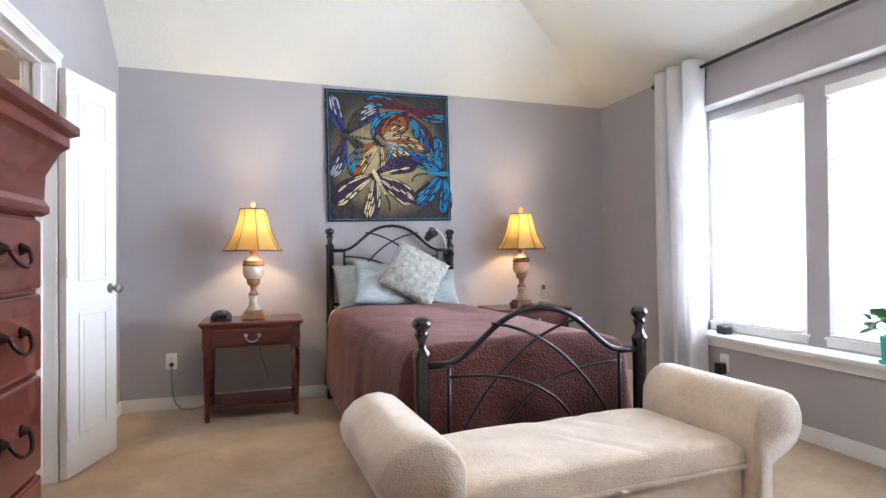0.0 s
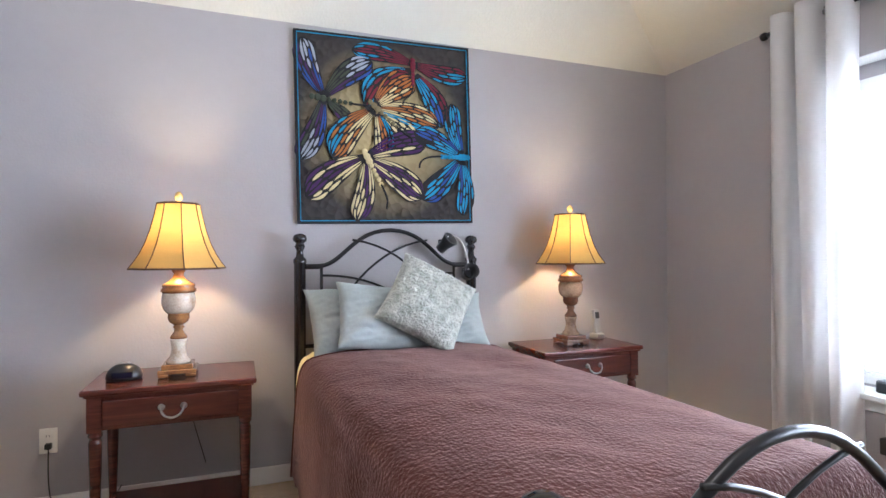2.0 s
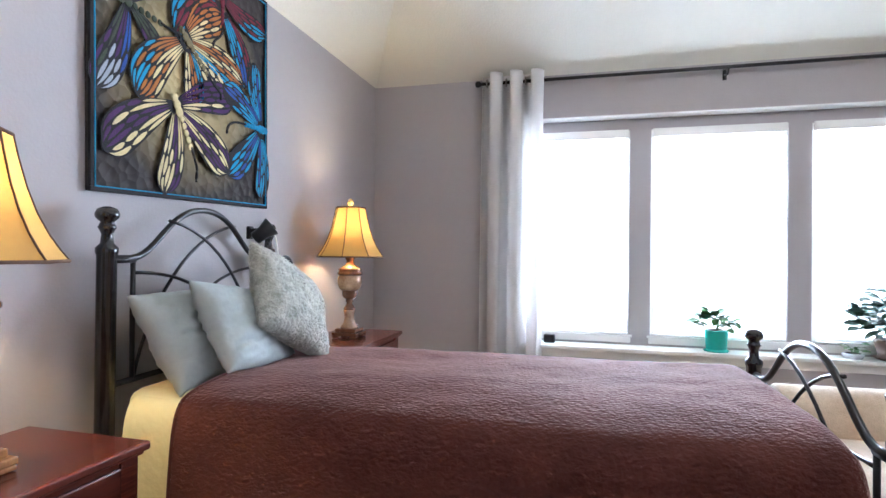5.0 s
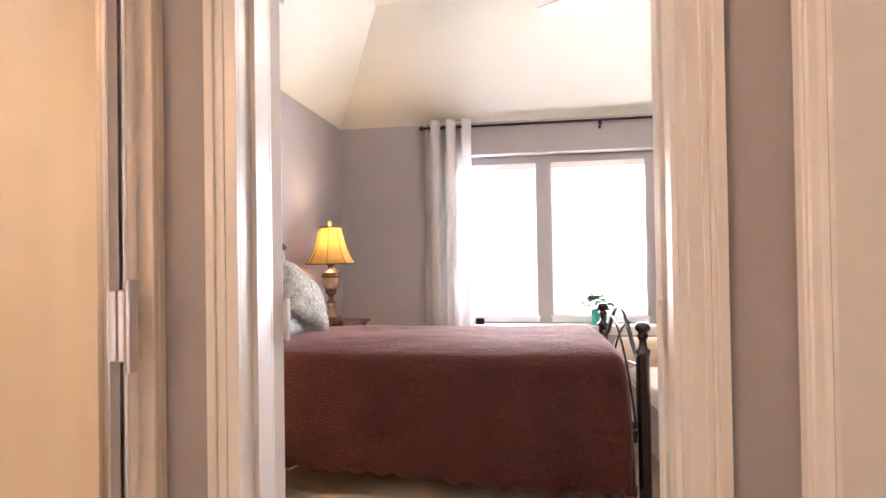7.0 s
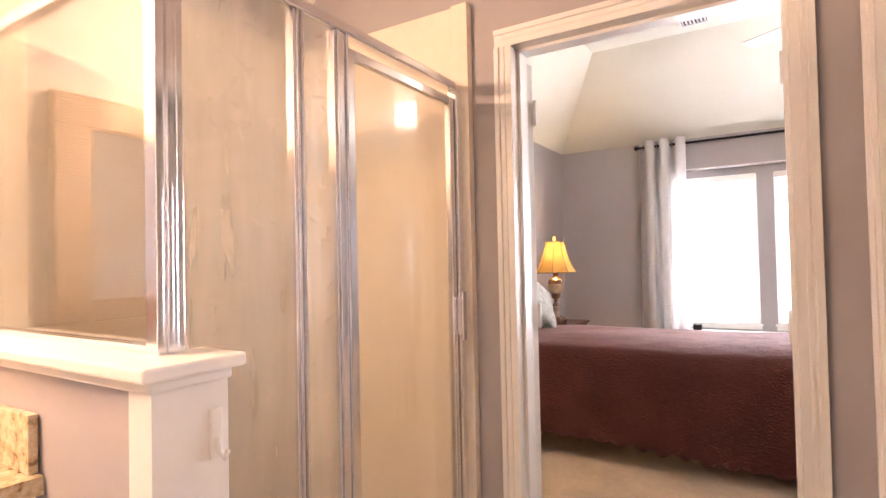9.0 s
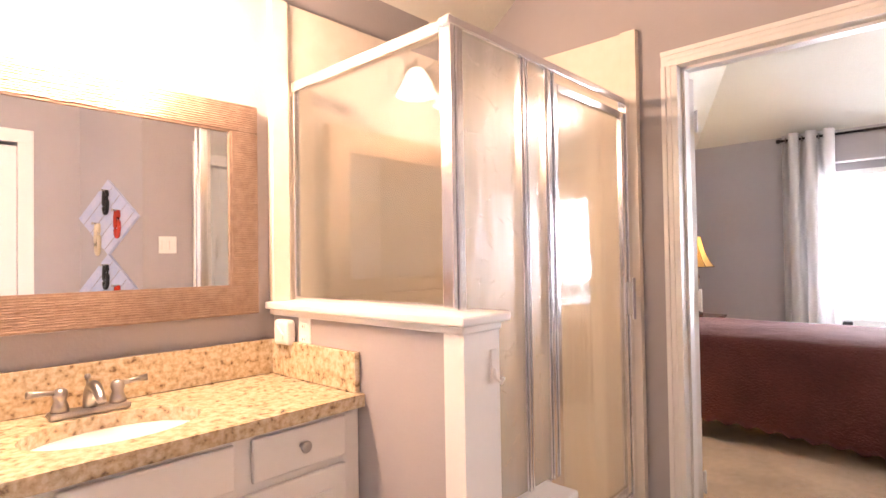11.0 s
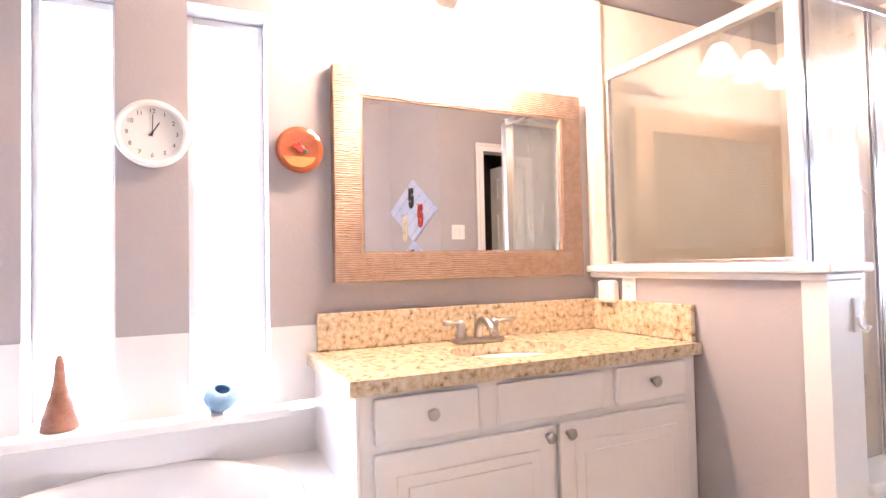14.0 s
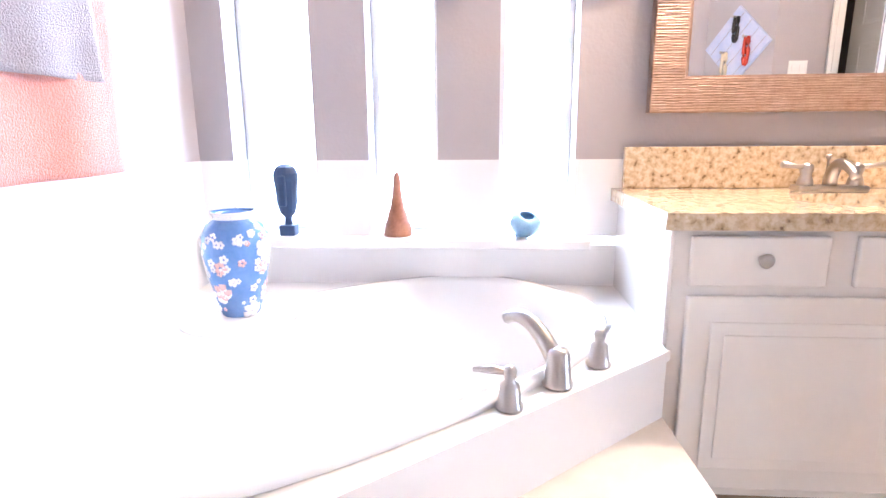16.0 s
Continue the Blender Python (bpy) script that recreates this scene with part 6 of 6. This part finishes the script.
# outlet with a plug-in device on the half wall, switch, framed boards by the closet
outlet(pose(HWX0, 3.96, 1.0, 0, 0, -90), "white double wall outlet on the half wall")
pd = thing("plug_in_freshener", pose(HWX0 - 0.008, 4.05, 1.0, 0, 0, -90), "white ribbed plug-in night light", "night light")
part("device_body", box(-0.045, -0.04, -0.045, 0.045, 0, 0.045, 0.014, seg=3), WHITEPLASTIC, pd)
for i in range(3):
    part("rib", moved(lathe([(0.014, 0), (0.012, 0.006)], 14), pose(-0.015 + 0.015 * i, -0.04, 0.012 * (1 - i), 90, 0, 0)), WHITEPLASTIC, pd)
sw = thing("light_switch", pose(-2.035, CF, 1.38, 0, 0, 180), "white double rocker light switch", "light switch")
part("cover_plate", box(-0.058, -0.006, -0.058, 0.058, 0, 0.058, 0.003), WHITEPLASTIC, sw)
for s in (-1, 1):
    part("rocker", box(s * 0.024 - 0.016, -0.01, -0.032, s * 0.024 + 0.016, -0.006, 0.032, 0.003), WHITEPLASTIC, sw)
for k, z in enumerate((1.57, 1.07)):
    ab = thing("necklace_board", pose(CX - 0.12, (CF + SB_Y) / 2, z, 0, 0, 180 + 63.4) @ Matrix.Scale(1.38, 4), "powder blue diamond board hung with bead necklaces", "wall decoration", "blue diamond boards")
    part("board", moved(box(-0.13, -0.018, -0.13, 0.13, 0, 0.13, 0.003), pose(0, 0, 0, 0, 45, 0)), BLUEART, ab)
    for j in range(4):
        part("plank_groove", moved(box(-0.127, -0.0195, -0.1 + 0.06 * j, 0.127, -0.018, -0.098 + 0.06 * j), pose(0, 0, 0, 0, 45, 0)), GREYTOWEL, ab)
    for x0, z0, L, mm in ((0.05, -0.03, 0.2, BEADS_C), (-0.07, 0.03, 0.17, BEADS_R), (0.0, 0.13, 0.15, BLACKPLASTIC)):
        part("necklace", tube(bez((x0 - 0.007, -0.03, z0), (x0 - 0.026, -0.03, z0 - L), (x0 + 0.026, -0.03, z0 - L), (x0 + 0.007, -0.03, z0), 16), 0.009, 6), mm, ab, smooth=True)
        part("peg", moved(lathe([(0.004, 0), (0.004, 0.035), (0.007, 0.04)], 8), pose(x0, -0.018, z0, 90, 0, 0)), NICKEL, ab)

# ---- corner tub ----
DZt = 0.52
P1, P2 = Vector((VX0 - 0.008, 3.625)), Vector((BW + 0.006, 3.625 - (VX0 - 0.014 - BW) * 0.865))
adir = (P2 - P1).normalized()
anor = Vector((-adir.y, adir.x))
if anor.y > 0:
    anor = -anor
apr = thing("tub_surround", pose(0, 0, 0), "white tiled tub deck with a diagonal apron", "tub surround")
TC = Vector((-4.36, 3.585))
TL, TWd = 0.70, 0.40


def tub_ring(k, z, n=56):
    out = []
    for i in range(n):
        a = 2 * math.pi * i / n
        c, s = math.cos(a), math.sin(a)
        e = 2 / 2.6
        u, w = TL * k * math.copysign(abs(c) ** e, c), TWd * k * math.copysign(abs(s) ** e, s)
        q = TC + (-adir) * u + (-anor) * w
        out.append((q.x, q.y, z))
    return out


deck = [(VX0 - 0.008, BN - 0.006), (P1.x, P1.y), (P2.x, P2.y), (BW + 0.006, BN - 0.006)]
b = bmesh.new()
n = 56
ring = tub_ring(1.0, DZt)
ov = []
for (x, y, z) in ring:
    d = Vector((x, y)) - TC
    best = 9
    for (ax, ay), (cx_, cy_) in zip(deck, deck[1:] + deck[:1]):
        e = Vector((cx_ - ax, cy_ - ay))
        den = d.x * e.y - d.y * e.x
        if abs(den) > 1e-9:
            t = ((ax - TC.x) * e.y - (ay - TC.y) * e.x) / den
            if t > 0:
                best = min(best, t)
    ov.append([TC.x + d.x * best, TC.y + d.y * best])
for cx_, cy_ in deck:
    k = min(range(n), key=lambda i: (ov[i][0] - cx_) ** 2 + (ov[i][1] - cy_) ** 2)
    ov[k] = [cx_, cy_]
vo, vi = [b.verts.new((x, y, DZt)) for x, y in ov], [b.verts.new(q) for q in ring]
for i in range(n):
    b.faces.new((vo[i], vo[(i + 1) % n], vi[(i + 1) % n], vi[i]))
bmesh.ops.recalc_face_normals(b, faces=b.faces)
part("deck", b, WTILE, apr)


def along(p, q, t0, t1, z0, z1, off0, off1):
    d = (q - p).normalized()
    nn = anor
    a, c = p + d * t0, p + d * t1
    return prism([tuple(a + nn * off0), tuple(c + nn * off0), tuple(c + nn * off1), tuple(a + nn * off1)], z0, z1)


AL = (P2 - P1).length
part("apron_backing", along(P1, P2, 0, AL, 0, DZt - 0.001, -0.02, -0.006), GROUT, apr)
t = 0.0
while t < AL - 0.01:
    w = min(0.9, AL - t)
    part("tile", along(P1, P2, t + 0.0015, t + w - 0.0015, 0.352, DZt - 0.022, -0.006, 0.0), WTILE, apr)
    part("edge_tile", along(P1, P2, t + 0.0015, t + w - 0.0015, DZt - 0.02, DZt + 0.004, -0.03, 0.008), WTILE, apr)
    t += w
st = thing("tub_step", pose(0, 0, 0), "cream tiled step in front of the tub", "step")
stp = [(P1.x, P1.y), (P2.x, P2.y), (P2.x, P2.y - 0.47), (P1.x + 0.012, P1.y - 0.4)]
part("step_body", prism(stp, 0, 0.338), MARBLE, st)
part("step_top", prism([(x, y) for x, y in stp], 0.339, 0.352), MARBLE, st)
tb = thing("bathtub", pose(0, 0, 0), "white acrylic corner bathtub with a raised rounded rim", "bathtub")
b = bmesh.new()
rings = [[b.verts.new(q) for q in tub_ring(k, z)] for k, z in ((1.035, DZt + 0.001), (1.04, DZt + 0.014), (1.02, DZt + 0.026), (0.985, DZt + 0.026), (0.96, DZt + 0.012), (0.93, DZt - 0.05), (0.88, DZt - 0.22), (0.8, DZt - 0.36), (0.62, DZt - 0.41), (0.3, DZt - 0.415))]
for a, c in zip(rings, rings[1:]):
    for i in range(n):
        b.faces.new((a[i], a[(i + 1) % n], c[(i + 1) % n], c[i]))
b.faces.new(rings[-1])
bmesh.ops.recalc_face_normals(b, faces=b.faces)
part("shell", b, TUBWHITE, tb, smooth=True)
fb = Vector((-4.72, 3.83))
part("corner_shelf", lathe([(0.16, DZt), (0.165, DZt + 0.012), (0.155, DZt + 0.02), (0.02, DZt + 0.021)], 36), TUBWHITE, tb, smooth=True).matrix_local = pose(fb.x + 0.02, fb.y - 0.03, 0.004)

tf = thing("tub_faucet", pose(-3.885, 3.43, DZt + 0.004) @ Matrix.Scale(0.8, 4), "brushed nickel roman tub faucet on the deck", "faucet")
fa = math.degrees(math.atan2(-anor.y, -anor.x))
part("spout_base", lathe([(0.038, 0), (0.04, 0.008), (0.034, 0.014), (0.028, 0.085), (0.022, 0.095), (0.006, 0.1)], 22), NICKEL, tf, smooth=True)
sp2 = [moved_p for moved_p in bez((0.0, 0, 0.05), (0.06, 0, 0.13), (0.12, 0, 0.17), (0.185, 0, 0.125), 14)]
part("spout", moved(tube(sp2, [0.025 - 0.0006 * i for i in range(15)], 14), pose(0, 0, 0, 0, 0, fa)), NICKEL, tf, smooth=True)
for nm, (x, y), ang in (("handle_base", (-3.985, 3.335), 170), ("handle_base", (-3.785, 3.53), 60)):
    hb = part(nm, moved(lathe([(0.032, 0), (0.034, 0.007), (0.028, 0.014), (0.022, 0.06), (0.012, 0.068), (0.016, 0.09), (0.012, 0.1), (0.003, 0.104)], 20), pose((x + 3.885) / 0.8, (y - 3.43) / 0.8, 0)), NICKEL, tf, smooth=True)
    part("lever", moved(tube([(0, 0, 0.086), (0.04, 0, 0.09), (0.085, 0, 0.085)], [0.007, 0.011, 0.005], 10), pose((x + 3.885) / 0.8, (y - 3.43) / 0.8, 0, 0, 0, ang)), NICKEL, hb, smooth=True)

# ---- ornaments ----
vs = thing("vase", pose(fb.x + 0.035, fb.y - 0.055, DZt + 0.026) @ Matrix.Scale(0.85, 4), "cobalt blue porcelain vase with white blossoms", "vase")
VP = [(0.056, 0), (0.06, 0.005), (0.066, 0.03), (0.088, 0.12), (0.1, 0.2), (0.1, 0.25), (0.082, 0.29), (0.06, 0.303), (0.058, 0.31), (0.066, 0.322), (0.064, 0.324), (0.05, 0.31), (0.05, 0.28)]
part("body", lathe(VP, 40, cap=False), BLUECHINA, vs, smooth=True)
part("rim", lathe([(0.06, 0.302), (0.0595, 0.312), (0.067, 0.322), (0.068, 0.326), (0.064, 0.326)], 32, cap=False), WHITECHINA, vs, smooth=True)


def vr(z):
    for (r0, z0), (r1, z1) in zip(VP, VP[1:]):
        if z0 <= z <= z1:
            return r0 + (r1 - r0) * (z - z0) / (z1 - z0)
    return 0.06


rnd = random.Random(12)
PINKC = mat("pale_pink_china_paint", (0.75, 0.5, 0.48), 0.2, var=0.1, coat=0.5)
for i in range(190):
    a, z, r = rnd.uniform(0, 6.28), rnd.uniform(0.015, 0.285), rnd.uniform(0.005, 0.013) if i % 8 else rnd.uniform(0.018, 0.027)
    b = bmesh.new()
    for k in range(5):
        da, dz = math.cos(2 * math.pi * k / 5) * r * 0.7, math.sin(2 * math.pi * k / 5) * r * 0.7
        zz = min(0.285, max(0.01, z + dz))
        rr = vr(zz)
        aa = a + da / rr
        q = bmesh.new()
        bmesh.ops.create_icosphere(q, subdivisions=1, radius=1.0)
        moved(q, Matrix.Translation((rr * math.cos(aa), rr * math.sin(aa), zz)) @ pose(0, 0, 0, 0, 0, math.degrees(aa)) @ Matrix.Diagonal((0.0022, r * 0.55, r * 0.55, 1)))
        merged(b, q)
    part("blossom", b, PINKC if i % 6 == 0 else WHITECHINA, vs, smooth=True)
hd = thing("carved_figure", pose(-4.68, 4.16, BZ0), "dark blue carved wooden head on a block", "sculpture")
bm = boxes((-0.026, -0.022, 0, 0.026, 0.022, 0.035), bevel=0.003)
lathe([(0.012, 0.035), (0.012, 0.06), (0.026, 0.075), (0.034, 0.11), (0.036, 0.16), (0.041, 0.18), (0.04, 0.205), (0.03, 0.225), (0.012, 0.235)], 16, bm)
part("figure", bm, BLUEWOOD, hd, smooth=False)
part("comb", moved(box(-0.012, -0.048, 0.1, 0.012, -0.03, 0.2, 0.006), Matrix()), BLUEWOOD, hd)
cn = thing("wooden_cone", pose(-4.315, 4.17, BZ0), "reddish brown carved wooden cone", "ornament")
part("cone", lathe([(0.046, 0), (0.047, 0.006), (0.042, 0.03), (0.031, 0.075), (0.022, 0.096), (0.021, 0.118), (0.017, 0.124), (0.013, 0.165), (0.014, 0.172), (0.009, 0.2), (0.003, 0.207)], 20), CONEWOOD, cn, smooth=True)
bw = thing("stone_bowl", pose(-3.91, 4.16, BZ0), "small pale blue glazed shell bowl on a foot", "bowl")
part("shell", moved(lathe([(0.014, 0.022), (0.036, 0.034), (0.049, 0.058), (0.046, 0.078), (0.03, 0.092), (0.021, 0.09), (0.034, 0.076), (0.038, 0.06), (0.026, 0.042), (0.004, 0.036)], 24), pose(0, 0, -0.01, 24, 10, 0)), BLUEGLASS, bw, smooth=True)
part("foot", lathe([(0.02, 0), (0.022, 0.005), (0.018, 0.01), (0.022, 0.016)], 16), BLUEGLASS, bw, smooth=True)

# ---- towels ----
tr = thing("towel_bar", pose(0, 0, 0), "brushed nickel towel bar on the wall", "towel bar")
part("bar", tube([(BW + 0.07, 3.1, 1.42), (BW + 0.07, 3.75, 1.42)], 0.009, 10), NICKEL, tr, smooth=True)
for y in (3.1, 3.75):
    part("bracket", moved(lathe([(0.024, 0), (0.024, 0.008), (0.011, 0.014), (0.011, 0.07), (0.014, 0.08)], 16), pose(BW, y, 1.42, 0, 90, 0)), NICKEL, tr, smooth=True)


def towel(y0, y1, zb, off, material, label, seed):
    def fn(u, v):
        s = v * (2 * (1.42 - zb) + 0.1)
        y = y0 + (y1 - y0) * u + 0.006 * math.sin(v * 6 + seed)
        h = 1.42 - zb
        wob = 0.008 * math.sin(u * 11 + seed) * min(1, abs(s - h) * 3)
        if s < h:
            return (BW + 0.07 + off + wob, y, zb + s)
        if s > h + 0.1:
            return (BW + 0.062 - off + wob * 0.3, y, 1.42 - (s - h - 0.1))
        a = (s - h) / 0.1 * math.pi
        return (BW + 0.067 + (off + 0.002) * math.cos(a), y, 1.42 + (off + 0.004) * math.sin(a))
    t = part("towel", sheet(fn, 24, 60, thick=0.006), material, smooth=True)
    return tagged(t, label, "towel", "towels on the bar")


towel(3.2, 3.67, 0.93, 0.018, PINKTOWEL, "coral pink terry towel hung on the bar", 0.0)
towel(3.26, 3.60, 1.13, 0.031, GREYTOWEL, "grey terry towel hung over the pink one", 2.0)

# ---- floor tiles, wall tiles ----
bt = new("floor_tile_field")
tagged(bt, "tan square tiles of the bathroom floor", "floor tiles", kind="structure")
me = None
for i in range(12):
    for j in range(8):
        x, y = -4.95 + i * 0.32, 1.0 + j * 0.32
        if x + 0.31 > -1.13 or y > 3.2 or x > -1.25:
            continue
        if me is None:
            tl = part("tile", box(0, 0, 0.0, 0.315, 0.315, 0.006, 0.002, seg=1), TILEFLOOR, bt)
            me = tl.data
        else:
            tl = new("tile", me)
            tl.parent = bt
        tl.matrix_local = pose(x, y, 0)
